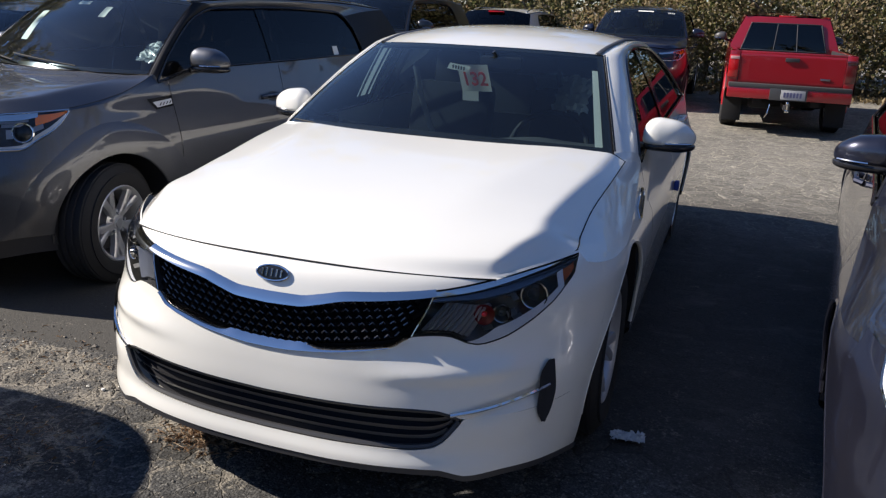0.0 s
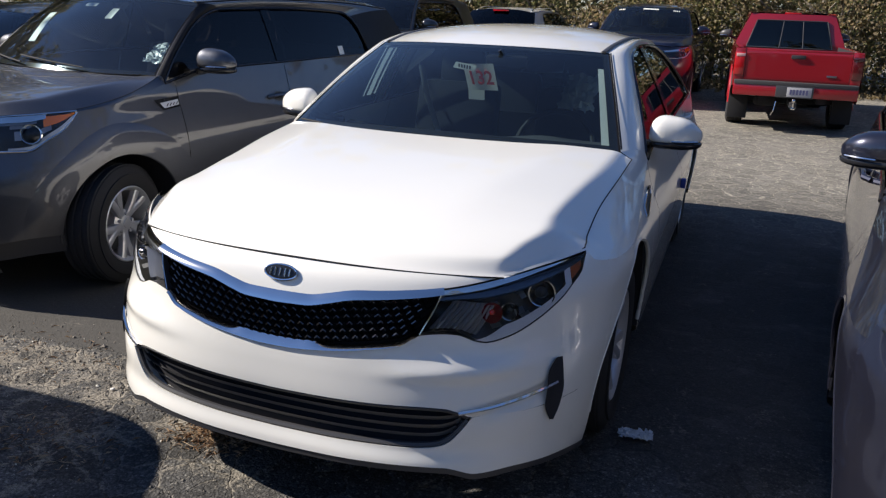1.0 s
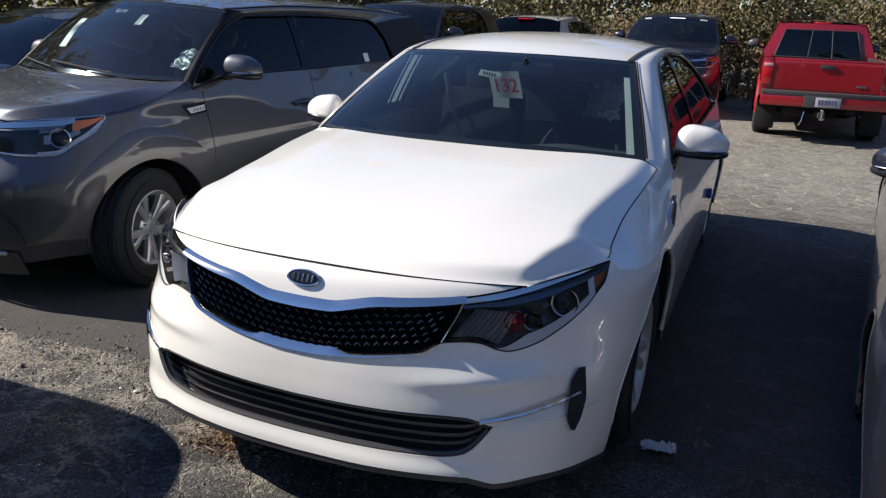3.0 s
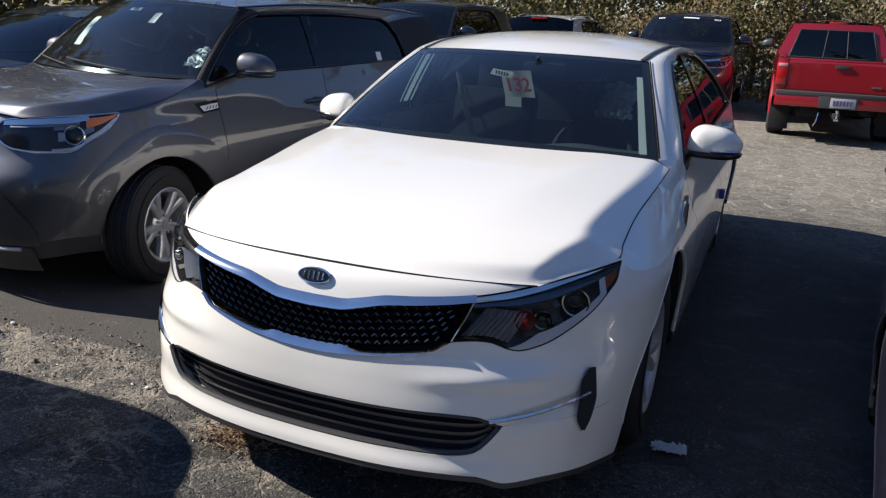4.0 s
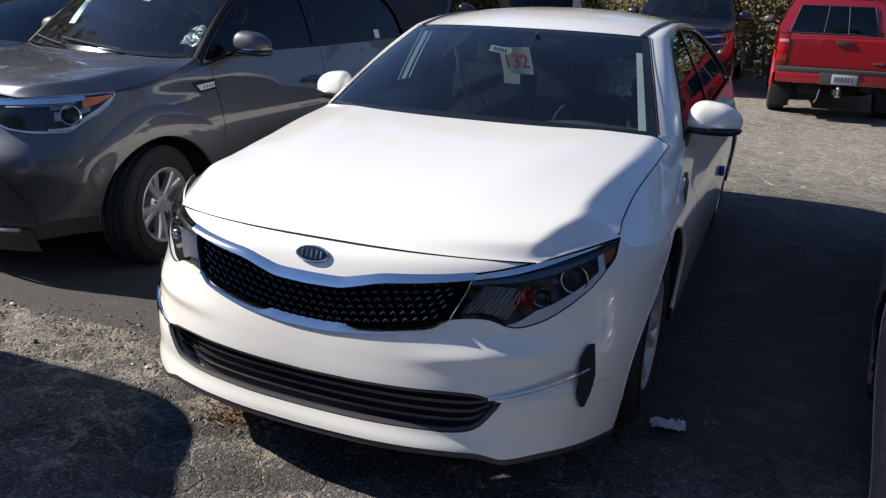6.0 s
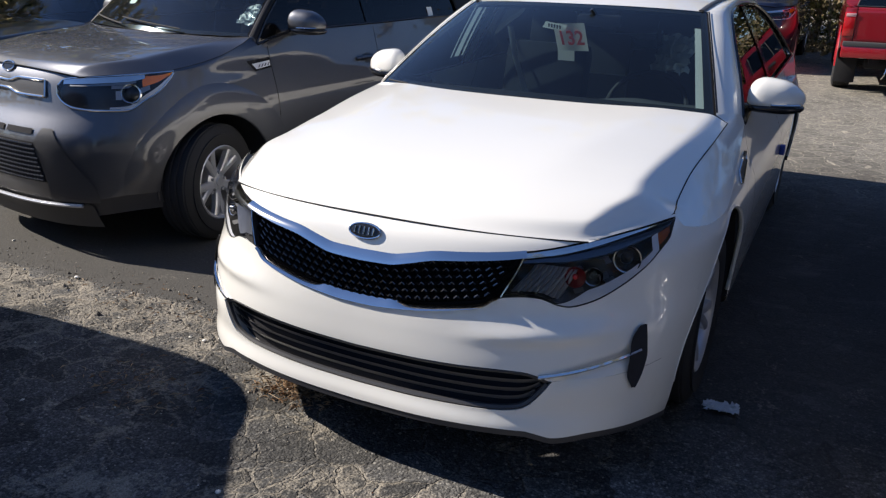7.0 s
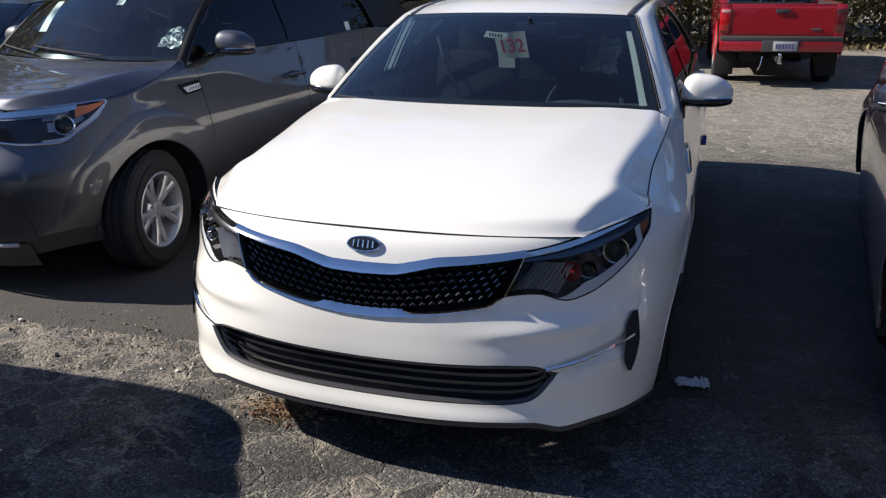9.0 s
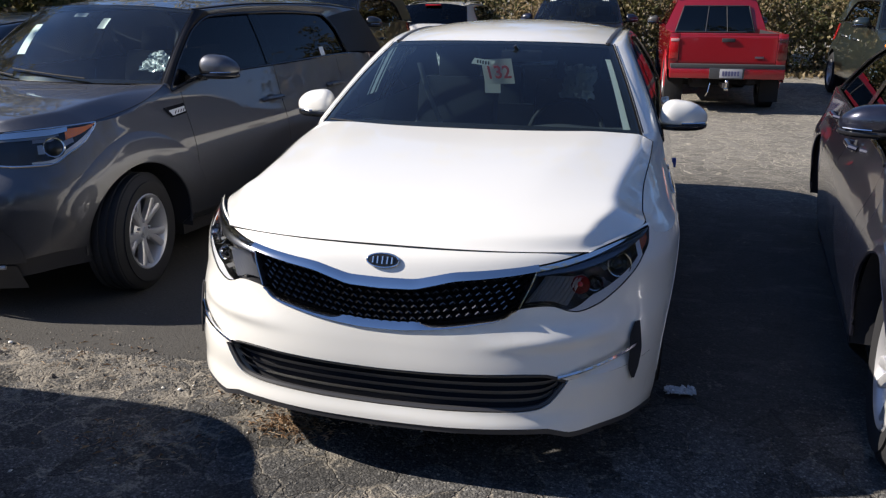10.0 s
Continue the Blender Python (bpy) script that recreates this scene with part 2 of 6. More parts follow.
class Shell:
    """The outer skin of a car. Its nose is at y = 0 and its tail at y = length; w runs in metres round the skin from the nose's middle."""

    def __init__(self, length, half, nose, tail, corner=1.0, power=2.6, rear_corner=0.8, rear_power=3.0, square=None):
        self.length, self.half, self.nose, self.tail = length, half, nose, tail
        self.square = square     # the nose's plan at each height: higher is squarer
        self.b, self.p, self.rb, self.rp = corner, power, rear_corner, rear_power
        phi = np.linspace(0, np.pi / 2, 600)
        a = half(0.6)
        x, y = a * np.sin(phi) ** (2 / power), corner * (1 - np.cos(phi) ** (2 / power))
        self.w_table = np.concatenate(([0], np.cumsum(np.hypot(np.diff(x), np.diff(y)))))
        self.phi, self.x_table, self.y_table = phi, x, y
        self.w1 = self.w_table[-1]
        xr, yr = a * np.sin(phi) ** (2 / rear_power), rear_corner * np.cos(phi) ** (2 / rear_power)
        back = np.concatenate(([0], np.cumsum(np.hypot(np.diff(xr), np.diff(yr)))))
        self.r_table, self.w2 = back[-1] - back[::-1], self.w1 + length - corner - rear_corner
        self.w3 = self.w2 + self.r_table[-1]

    def w_x(self, x):
        return float(np.interp(abs(x), self.x_table, self.w_table)) * (1 if x >= 0 else -1)

    def w_y(self, y):
        if y < self.b:
            return float(np.interp(y, self.y_table, self.w_table))
        return self.w1 + y - self.b

    def __call__(self, w, z):
        side, w = (1 if w >= 0 else -1), abs(w)
        a, f = self.half(z), self.nose(z)
        if w <= self.w1:
            phi = np.interp(w, self.w_table, self.phi)
            x, y = a * np.sin(phi) ** (2 / self.p), f + (self.b - f) * (1 - np.cos(phi) ** (2 / self.p))
            if self.square:
                k = self.square(z)
                y = f + (self.b - f) * (1 - max(1 - min(x / a, 1.0) ** k, 0.0) ** (1 / k))
        elif w <= self.w2:
            x, y = a, self.b + w - self.w1
        else:
            phi = np.pi / 2 - np.interp(w - self.w2, self.r_table, np.pi / 2 - self.phi[::-1])
            e = 2 / self.rp
            x, y = a * np.sin(phi) ** e, self.length - self.rb + (self.rb - self.tail(z)) * np.cos(phi) ** e
        return np.array((side * x, y, z))

    def normal(self, w, z):
        e = 0.004
        n = np.cross(self(w + e, z) - self(w - e, z), self(w, z + e) - self(w, z - e))
        return n / max(np.linalg.norm(n), 1e-9)


SEDAN = Shell(4.85,
              half=curve((0.15, 0.88), (0.25, 0.90), (0.4, 0.915), (0.6, 0.93), (0.7, 0.925), (0.8, 0.885), (0.9, 0.855), (1.0, 0.83)),
              nose=curve((0.12, 0.02), (0.17, -0.004), (0.21, -0.008), (0.25, -0.004), (0.30, 0.010), (0.36, 0.002), (0.42, -0.004), (0.50, 0.004), (0.58, 0.018), (0.63, 0.028), (0.74, 0.057), (0.78, 0.077), (0.82, 0.14), (0.9, 0.45)),
              tail=curve((0.2, 0.08), (0.4, 0.0), (0.7, 0.03), (1.0, 0.10)),
              square=curve((0.1, 3.3), (0.3, 3.2), (0.42, 2.98), (0.52, 2.80), (0.62, 2.6), (0.9, 2.6)))

# ---- wheels ----
def wheel(car_, x, y, r, side, rim_r, spokes, width=0.205, turn=0.0, cache={}):
    """A wheel whose outer face is at x; side: +1 or -1."""
    key = (r, rim_r, spokes, width)
    if key not in cache:
        h = width
        tyre = [(-h, rim_r - 0.01), (-h - 0.004, rim_r + 0.02), (-h - 0.012, (r + rim_r) / 2), (-h + 0.002, r - 0.03), (-h + 0.02, r - 0.006)]
        for k in range(4):
            c = -h + 0.035 + k * (h - 0.07) / 3
            tyre += [(c - 0.012, r), (c + 0.012, r), (c + 0.015, r - 0.008), (c + 0.021, r - 0.008)]
        tyre += [(-0.02, r - 0.006), (-0.002, r - 0.03), (0.004, r - 0.05), (0.012, (r + rim_r) / 2 + 0.01), (0.012, (r + rim_r) / 2 - 0.01), (0.006, rim_r + 0.018), (0.002, rim_r + 0.006), (-0.012, rim_r - 0.01)]
        rim = lathe([(-h + 0.02, rim_r - 0.004), (-h * 0.55, rim_r - 0.035), (-0.03, rim_r - 0.026), (-0.008, rim_r - 0.016), (0.002, rim_r - 0.004), (-0.004, rim_r + 0.004), (-0.016, rim_r + 0.002)], 48)
        lathe([(-0.028, 0.0), (-0.028, 0.034), (-0.034, 0.05), (-0.05, 0.075), (-0.12, 0.08)], 32, rim)
        pairs = 2 if spokes == 5 else 1
        spoke_me = []
        for q in range(pairs):
            bar = bmesh.new()
            a0, a1 = (q - 0.5) * 0.17 * (pairs - 1), (q - 0.5) * 0.42 * (pairs - 1)
            wide0, wide1 = (0.016, 0.021) if pairs == 2 else (0.036, 0.05)
            ring = []
            for t in span(0, 1, 6):
                rr = 0.045 + t * (rim_r - 0.06)
                a, wd = a0 + (a1 - a0) * t, wide0 + (wide1 - wide0) * t
                front = -0.030 + 0.022 * t ** 1.5 + 0.004 * math.sin(3.1 * t)
                d, s = Vector((0, math.cos(a), math.sin(a))), Vector((0, -math.sin(a), math.cos(a)))
                ring.append([bar.verts.new(Vector((fx, 0, 0)) + d * rr + s * ws) for fx, ws in ((front - 0.035, -wd), (front - 0.006, -wd), (front, -wd * 0.6), (front, wd * 0.6), (front - 0.006, wd), (front - 0.035, wd))])
            for u, v in zip(ring, ring[1:]):
                for j in range(6):
                    bar.faces.new((u[j], u[(j + 1) % 6], v[(j + 1) % 6], v[j]))
            spoke_me.append(link_mesh("spoke", bar, ALLOY))
        for k in range(5):
            a = 2 * math.pi * (k + 0.5) / 5
            b = bmesh.new()
            bmesh.ops.create_cone(b, cap_ends=True, segments=6, radius1=0.010, radius2=0.009, depth=0.02, matrix=pose(-0.032, 0.052 * math.cos(a), 0.052 * math.sin(a), 0, 90, 0))
            merge(rim, b)
        disc = lathe([(-0.13, 0.02), (-0.13, rim_r - 0.04), (-0.145, rim_r - 0.04), (-0.145, 0.02)], 36)
        cap = lathe([(-0.022, 0.0), (-0.022, 0.024), (-0.029, 0.028)], 20)
        cache[key] = (link_mesh("wheel", rim, ALLOY), link_mesh("tyre", lathe(tyre, 56), RUBBER), link_mesh("brake_disc", disc, BLACK), link_mesh("hub_cap", cap, ALLOY), spoke_me)
    rim_me, tyre_me, disc_me, cap_me, spoke_me = cache[key]
    hub = new("wheel", rim_me)
    hub.parent = car_
    hub.matrix_basis = pose(x, y, r, 0, 0, turn + (0 if side > 0 else 180)) @ pose(0, 0, 0, 17 * (x * 7 + y) % 360)
    for n, me in (("tyre", tyre_me), ("brake_disc", disc_me), ("hub_cap", cap_me)):
        o = new(n, me)
        o.parent = hub
    for k in range(spokes):
        for me in spoke_me:
            o = new("spoke", me)
            o.parent = hub
            o.matrix_basis = pose(0, 0, 0, 360 * k / spokes)
    return hub


# ---- cars ----
def Spec(**values):
    """The measures of one kind of car; the curves are given along y, or along w round the nose."""
    return collections.namedtuple("Spec", list(values))(**values)


SEDAN_SPEC = Spec(
    shell=SEDAN, yf=0.975, yr=3.78, r=0.333, rim=0.212, spokes=5, outer=0.880, arch=0.395, sill=0.235,
    tip=1.035, v_tip=0.25,
    shoulder=curve((0.45, 0.800), (0.5, 0.785), (0.58, 0.769), (0.70, 0.757), (0.85, 0.755), (1.0, 0.767), (1.2, 0.803), (1.4, 0.858), (1.6, 0.925), (1.75, 0.947), (2.6, 0.965), (3.6, 0.985), (4.3, 1.0), (4.85, 0.98)),
    ex=curve((0, 0.625), (0.12, 0.715), (0.25, 0.79), (0.33, 0.779), (0.5, 0.775), (0.8, 0.795), (1, 0.802)),
    ey=curve((0, 0.238), (0.12, 0.385), (0.25, 0.57), (0.33, 0.66), (0.5, 0.84), (0.8, 1.2), (1, 1.43)),
    ez=curve((0, 0.786), (0.12, 0.802), (0.25, 0.815), (0.33, 0.827), (0.5, 0.861), (0.8, 0.922), (1, 0.950)),
    cy=curve((0, 0.103), (0.06, 0.16), (0.25, 0.36), (0.5, 0.66), (0.75, 0.95), (1, 1.23)),
    cz=curve((0, 0.803), (0.06, 0.834), (0.25, 0.890), (0.5, 0.943), (0.75, 0.979), (1, 1.006)),
    base=(0.757, 1.24, 1.425, 1.007, 0.979),
    fold=curve((0, 0.945), (0.08, 0.90), (0.16, 0.872), (0.26, 0.864), (0.37, 0.876), (0.5, 0.896), (0.65, 0.914), (0.8, 0.925), (1, 0.935)), hood_k=2.6, ridge=curve((0, 0.0), (0.2, 0.012), (0.4, 0.045), (0.6, 0.075), (1, 0.085)),
    dish=curve((0, 0.0), (0.05, 0.10), (0.1, 0.14), (0.25, 0.12), (0.36, 0.12), (0.5, 0.06), (0.7, 0.0), (1, 0.0)),
    top=(0.578, 1.87, 2.04, 1.352, 1.333),
    roof=curve((1.8, 1.33), (1.87, 1.352), (2.1, 1.400), (2.4, 1.428), (2.7, 1.436), (3.1, 1.43), (3.5, 1.39)),
    roof_end=(3.45, 3.58), roof_x=curve((2.0, 0.575), (2.6, 0.60), (3.2, 0.59), (3.6, 0.555)),
    roof_z=curve((2.04, 1.333), (2.3, 1.362), (2.7, 1.38), (3.1, 1.368), (3.6, 1.29)),
    glass=(1.60, 3.95), pillars=(2.18, 3.50), tumble=0.42,
    glass_top=curve((1.6, 0.955), (1.8, 1.09), (2.05, 1.25), (2.25, 1.325), (2.6, 1.355), (3.1, 1.34), (3.5, 1.25), (3.75, 1.13), (3.95, 1.0)),
    back=(0.66, 4.25, 4.12, 1.06, 1.03), seams=(1.585, 2.70, 3.66), hatch=False)


def side_point(p, y, z, off=0.0):
    belt = p.shoulder(y)
    return np.array((p.shell.half(belt) - p.tumble * (z - belt) - 0.25 * (z - belt) ** 2 + off, y, z))


def smooth_step(t):
    t = max(0.0, min(1.0, t))
    return t * t * (3 - 2 * t)


def sheet_hood(p, u, v):
    """The hood: a gently crowned top that rolls over into a steeper flank, crisply at the nose and softly by the windshield."""
    x = abs(u)
    q, r = p.fold(v), 0.008 + 0.004 * v
    soft = lambda k, at, w: w * math.log1p(math.exp((k - at) / w))
    ye, zc, ze = p.ey(v), p.cz(v), p.ez(v)
    slope, a0 = p.ridge(v), 0.42 + 0.28 * v
    lean = slope * (soft(x, a0, 0.03) - soft(0, a0, 0.03))
    rest = zc - ze - slope * (soft(1, a0, 0.03) - soft(0, a0, 0.03))
    level, q2 = p.dish(v), q + 0.62 * (1 - q)
    fall = lambda k: soft(k, q, r) - level * soft(k, q2, 0.012)
    z = zc - lean - rest * (fall(x) - fall(0)) / (fall(1) - fall(0))
    z += (zc - (zc - ze) * x ** 2.2 - z) * (1 - smooth_step(v / 0.07))
    return np.array((u * p.ex(v), ye + (p.cy(v) - ye) * (1 - x ** p.hood_k), z))


def windshield_base(p, u):
    x, yc, ye, zc, ze = p.base
    return np.array((u * x, ye + (yc - ye) * (1 - abs(u) ** 2.3), ze + (zc - ze) * (1 - u * u)))


def windshield_top(p, u):
    x, yc, ye, zc, ze = p.top
    return np.array((u * x, ye + (yc - ye) * (1 - u * u), ze + (zc - ze) * (1 - u * u)))


def sheet_windshield(p, u, v):
    q = windshield_base(p, u) * (1 - v) + windshield_top(p, u) * v
    bulge = 0.045 * math.sin(math.pi * v) * (1 - 0.6 * u * u)
    return q + np.array((0, -0.55 * bulge, 0.85 * bulge))


def sheet_roof(p, u, v):
    yc = p.top[1] + (p.roof_end[0] - p.top[1]) * v
    ye = p.top[2] + (p.roof_end[1] - p.top[2]) * v
    return np.array((u * p.roof_x(ye), ye + (yc - ye) * (1 - u * u), p.roof_z(ye) + (p.roof(yc) - p.roof_z(ye)) * (1 - abs(u) ** 2.4)))


def back_base(p, u):
    x, yc, ye, zc, ze = p.back
    return np.array((u * x, ye + (yc - ye) * (1 - u * u), ze + (zc - ze) * (1 - u * u)))


def sheet_back(p, u, v):
    q = sheet_roof(p, u, 1.0) * (1 - v) + back_base(p, u) * v
    bulge = 0.04 * math.sin(math.pi * v) * (1 - 0.6 * u * u)
    return q + np.array((0, 0.5 * bulge, 0.8 * bulge))


def arch_low(p, y):
    for yw in (p.yf, p.yr):
        d = abs(y - yw)
        if d < p.arch:
            return p.r + 0.01 + math.sqrt(max(p.arch ** 2 - d * d, 0))
    return p.sill


def side_columns(p, y0, y1, n=22):
    ys = set(span(y0, y1, n))
    for yw in (p.yf, p.yr):
        for k in span(0, math.pi, 20):
            ys.add(yw - (p.arch - 0.0002) * math.cos(k))
        ys.update((yw - p.arch - 0.0002, yw + p.arch + 0.0002))
    return sorted(y for y in ys if y0 - 1e-6 <= y <= y1 + 1e-6)


def y_of(p, w):
    s = p.shell
    if w <= s.w1:
        return float(np.interp(w, s.w_table, s.y_table))
    return min(s.b + w - s.w1, s.length)


def car_body(car_, p, coat, tint=TINTED, screen=WINDSHIELD, interior=True, rail_mat=None, steer=0.0):
    """Everything but the face and the small fittings of a car."""
    s = p.shell
    low = lambda w: arch_low(p, y_of(p, w))
    high = lambda w: p.shoulder(y_of(p, w)) if w <= s.w2 + 0.2 else p.shoulder(s.length)
    names = ("front_fender", "front_door", "rear_door")
    cuts = (min(y_of(p, p.tip), p.yf - p.arch), *p.seams)
    for side in (1, -1):
        for name, y0, y1 in zip(names, cuts, cuts[1:]):
            g = 0.0025
            ws = [side * s.w_y(y) for y in side_columns(p, y0 + g * (name != "front_fender"), y1 - g)]
            part(name, wrap(s, low, high, 0, 0, nv=14, ws=ws), coat, car_)
        ws = [side * s.w_y(y) for y in side_columns(p, p.seams[2] + 0.0025, s.length - s.rb - 0.001)] + [side * w for w in span(s.w2, s.w3, 18)]
        part("rear_quarter", wrap(s, low, high, 0, 0, nv=14, ws=ws), coat, car_)
        # the fender's top, between the hood's edge and the shoulder
        y_tip, y_end = y_of(p, p.tip), p.glass[0]

        def fender_top(u, t):
            v = p.v_tip + (1 - p.v_tip) * t
            e = np.array((p.ex(v) + 0.002, p.ey(v), p.ez(v)))
            y = y_tip + (y_end - y_tip) * t
            o = s(s.w_y(y), p.shoulder(y))
            q = e + (o - e) * u
            q[2] += 0.003 * math.sin(math.pi * u) * min(1, 4 * t)
            return q * np.array((side, 1, 1))
        part("fender_top", grid(fender_top, span(0, 1, 8), span(0, 1, 24)), coat, car_)
        # the pillars and the roof's side rail
        ya, yc = p.pillars

        def rail(u, t):
            if t < 1 / 3:
                k = 3 * t
                inner = sheet_windshield(p, 1.0, k)
                y = p.glass[0] + (ya - p.glass[0]) * k
            elif t < 2 / 3:
                k = 3 * t - 1
                inner = sheet_roof(p, 1.0, k)
                y = ya + (yc - ya) * k
            else:
                k = 3 * t - 2
                inner = sheet_back(p, 1.0, k)
                y = yc + (p.glass[1] - yc) * k
            o = side_point(p, y, p.glass_top(y))
            q = inner + (o - inner) * u
            q[0] += 0.012 * math.sin(math.pi * u)
            q[2] += 0.012 * math.sin(math.pi * u)
            return q * np.array((side, 1, 1))
        part("roof_rail", grid(rail, span(0, 1, 6), span(1 / 3, 2 / 3, 20) if coat is GREY else span(0, 1, 48)), coat, car_)
        if coat is GREY:
            part("front_pillar", grid(rail, span(0, 1, 6), span(0, 1 / 3, 20)), PILLAR_BLACK, car_)
            part("rear_pillar", grid(rail, span(0, 1, 6), span(2 / 3 + 1e-6, 1, 16)), PILLAR_BLACK, car_)
        part("pillar_seal", grid(lambda u, t: rail(-0.01 + 0.05 * u, t) + np.array((side * 0.002, -0.003, 0.003)), span(0, 1, 3), span(0.004, 0.332, 20)), GLOSS, car_)
        if side > 0 and not p.hatch:
            part("pillar_trim", grid(lambda u, v: sheet_windshield(p, side * (0.940 - 0.040 * u), 0.05 + 0.78 * v) + np.array((0, 0.035, -0.02)), span(0, 1, 2), span(0, 1, 12)), PILLAR_IN, car_)
        foot = lambda u, v: ((np.array((p.ex(1) + 0.003, p.ey(1), p.ez(1))) * (1 - u) + s(s.w_y(y_end), p.shoulder(y_end)) * u) * (1 - v) + rail(u, 0.0) * np.array((side, 1, 1)) * v) * np.array((side, 1, 1))
        part("pillar_foot", grid(foot, span(0, 1, 5), span(0, 1, 4)), coat, car_)
        # side windows
        y0, y1 = p.glass
        mid = p.seams[1]

        def pane(y, v):
            y_, b = y, p.shoulder(y)
            z = b + 0.012 + (max(p.glass_top(y_) - 0.012 - b, 0.0)) * v
            q = side_point(p, y_, z, -0.012)
            return q * np.array((side, 1, 1))
        for a, b in ((y0 + 0.05, mid - 0.03), (mid + 0.03, y1 - 0.05)):
            o = part("side_window", grid(pane, span(a, b, 24), span(0, 1, 8)), tint, car_)
        part("door_pillar", grid(lambda y, v: pane(y, v) + np.array((side * 0.006, 0, 0)), span(mid - 0.055, mid + 0.055, 4), span(0, 1, 6)), PRIVACY if p.hatch else GLOSS, car_)
        edge = [side_point(p, y, p.glass_top(y) - 0.004, 0.001) * np.array((side, 1, 1)) for y in span(y0, y1, 40)]
        part("window_trim", tube(edge, 0.008, 6), GLOSS if rail_mat is None else rail_mat, car_)
        sill = [side_point(p, y, p.shoulder(y) + 0.004, 0.0) * np.array((side, 1, 1)) for y in span(y0, y1, 30)]
        part("belt_trim", tube(sill, 0.009, 6), GLOSS if rail_mat is None else rail_mat, car_)
        # sill, arch lips and wheel housings
        part("side_sill", grid(lambda y, v: np.array((side * (s.half(p.sill) + 0.004 - 0.09 * v), y, p.sill + 0.012 - 0.075 * v)), span(p.yf + p.arch, p.yr - p.arch, 20), span(0, 1, 3)), BLACK, car_)
        for yw in (p.yf, p.yr):
            lip = []
            for k in span(-0.12, math.pi + 0.12, 30):
                y, z = yw - p.arch * math.cos(k), p.r + 0.01 + p.arch * math.sin(k)
                q = s(side * s.w_y(max(y, 0.02)), z)
                lip.append(q + np.array((-side * 0.007, 0, 0)))
            part("arch_lip", tube(lip, 0.009, 6), coat, car_)
            liner = bmesh.new()
            grid(lambda k, v: np.array((side * (0.52 + (s.half(0.6) - 0.03 - 0.52 - (0.1 if yw < 1.2 and k < 0.9 else 0)) * v), yw - (p.arch + 0.012) * math.cos(k), p.r + 0.01 + (p.arch + 0.012) * math.sin(k))), span(-0.2, math.pi + 0.2, 24), [0, 1], liner)
            part("wheel_housing", liner, DARK, car_)
    # hood
    part("hood", grid(lambda u, v: sheet_hood(p, u, v), span(-1, -0.78, 44)[:-1] + span(-0.78, 0.78, 60) + span(0.78, 1, 44)[1:], span(0, 1, 90)), coat, car_)
    seam_pts = [sheet_hood(p, u, 0.0) + np.array((0, -0.0008, 0.0012)) for u in span(-1, 1, 50)]
    part("hood_seam", tube(seam_pts, 0.0023, 6), SEAM, car_)
    for q in (1, -1):
        pts = [sheet_hood(p, q * 1.0, v) + np.array((q * 0.001, 0, 0.0005)) for v in span(p.v_tip, 1, 30)]
        part("hood_seam", tube(pts, 0.0022, 6), SEAM, car_)
    # cowl and glass
    part("cowl", grid(lambda u, v: windshield_base(p, u) + np.array((0, -0.05 + 0.10 * v, -0.022 - 0.01 * v)), span(-0.94, 0.94, 30), span(0, 1, 4)), BLACK, car_)
    o = part("windshield", grid(lambda u, v: sheet_windshield(p, u, v), span(-0.985, 0.985, 36), span(0, 1, 20)), screen, car_)
    o.visible_shadow = False
    # the painted black border of the windshield
    rim = bmesh.new()
    inward = np.array((0, 0.004, -0.003))
    grid(lambda u, v: sheet_windshield(p, u, v) + inward, span(-1, 1, 36), [0, 0.02, 0.045], rim)
    grid(lambda u, v: sheet_windshield(p, u, v) + inward, span(-1, 1, 36), [0.955, 0.98, 1.0], rim)
    for q in (-1, 1):
        grid(lambda u, v: sheet_windshield(p, q * u, v) + inward, [0.980, 0.99, 1.0] if p.hatch else [0.945, 0.97, 1.0], span(0, 1, 24), rim)
    part("windshield_border", rim, GLOSS, car_)
    # roof
    part("roof", grid(lambda u, v: sheet_roof(p, u, v), span(-1, 1, 40), span(0, 1, 30)), coat, car_)
    part("headliner", grid(lambda u, v: sheet_roof(p, u, v) - np.array((0, 0, 0.03)), span(-1, 1, 16), span(0, 1, 12)), TRIM_IN, car_)
    for q in (-1, 1):
        part("roof_strip", tube([sheet_roof(p, q * 0.955, v) + np.array((0, 0, 0.002)) for v in span(0, 1, 24)], 0.014, 6, flat=0.4), BLACK, car_)
    o = part("rear_window", grid(lambda u, v: sheet_back(p, u, v), span(-1, 1, 24), span(0, 1, 12)), tint, car_)
    ends = high(s.w3)
    w_a = s.w2 + (0.45 * (s.w3 - s.w2) if p.hatch else 0.0)

    def tail_top(u, v):
        a = back_base(p, u)
        e = s(math.copysign(w_a + (s.w3 - w_a) * (1 - abs(u)), u), ends)
        q = a * (1 - v) + e * v
        q[2] += (0.03 if not p.hatch else 0.0) * math.sin(math.pi * v)
        return q
    part("tailgate" if p.hatch else "trunk_lid", grid(tail_top, span(-1, 1, 28), span(0, 1, 10)), coat, car_)
    for side in (1, -1):
        def shelf(u, t):
            w0 = s.w_y(p.glass[1])
            w = w0 + (w_a - w0) * t
            o_ = s(w, high(w))
            i_ = side_point(p, p.glass[1], p.glass_top(p.glass[1])) * (1 - t) + sheet_back(p, 1.0, 1.0) * t
            return (i_ + (o_ - i_) * u) * np.array((side, 1, 1))
        part("rear_deck_side", grid(shelf, span(0, 1, 4), span(0, 1, 6)), coat, car_)
    # floor pan and firewall keep light out
    pan = bmesh.new()
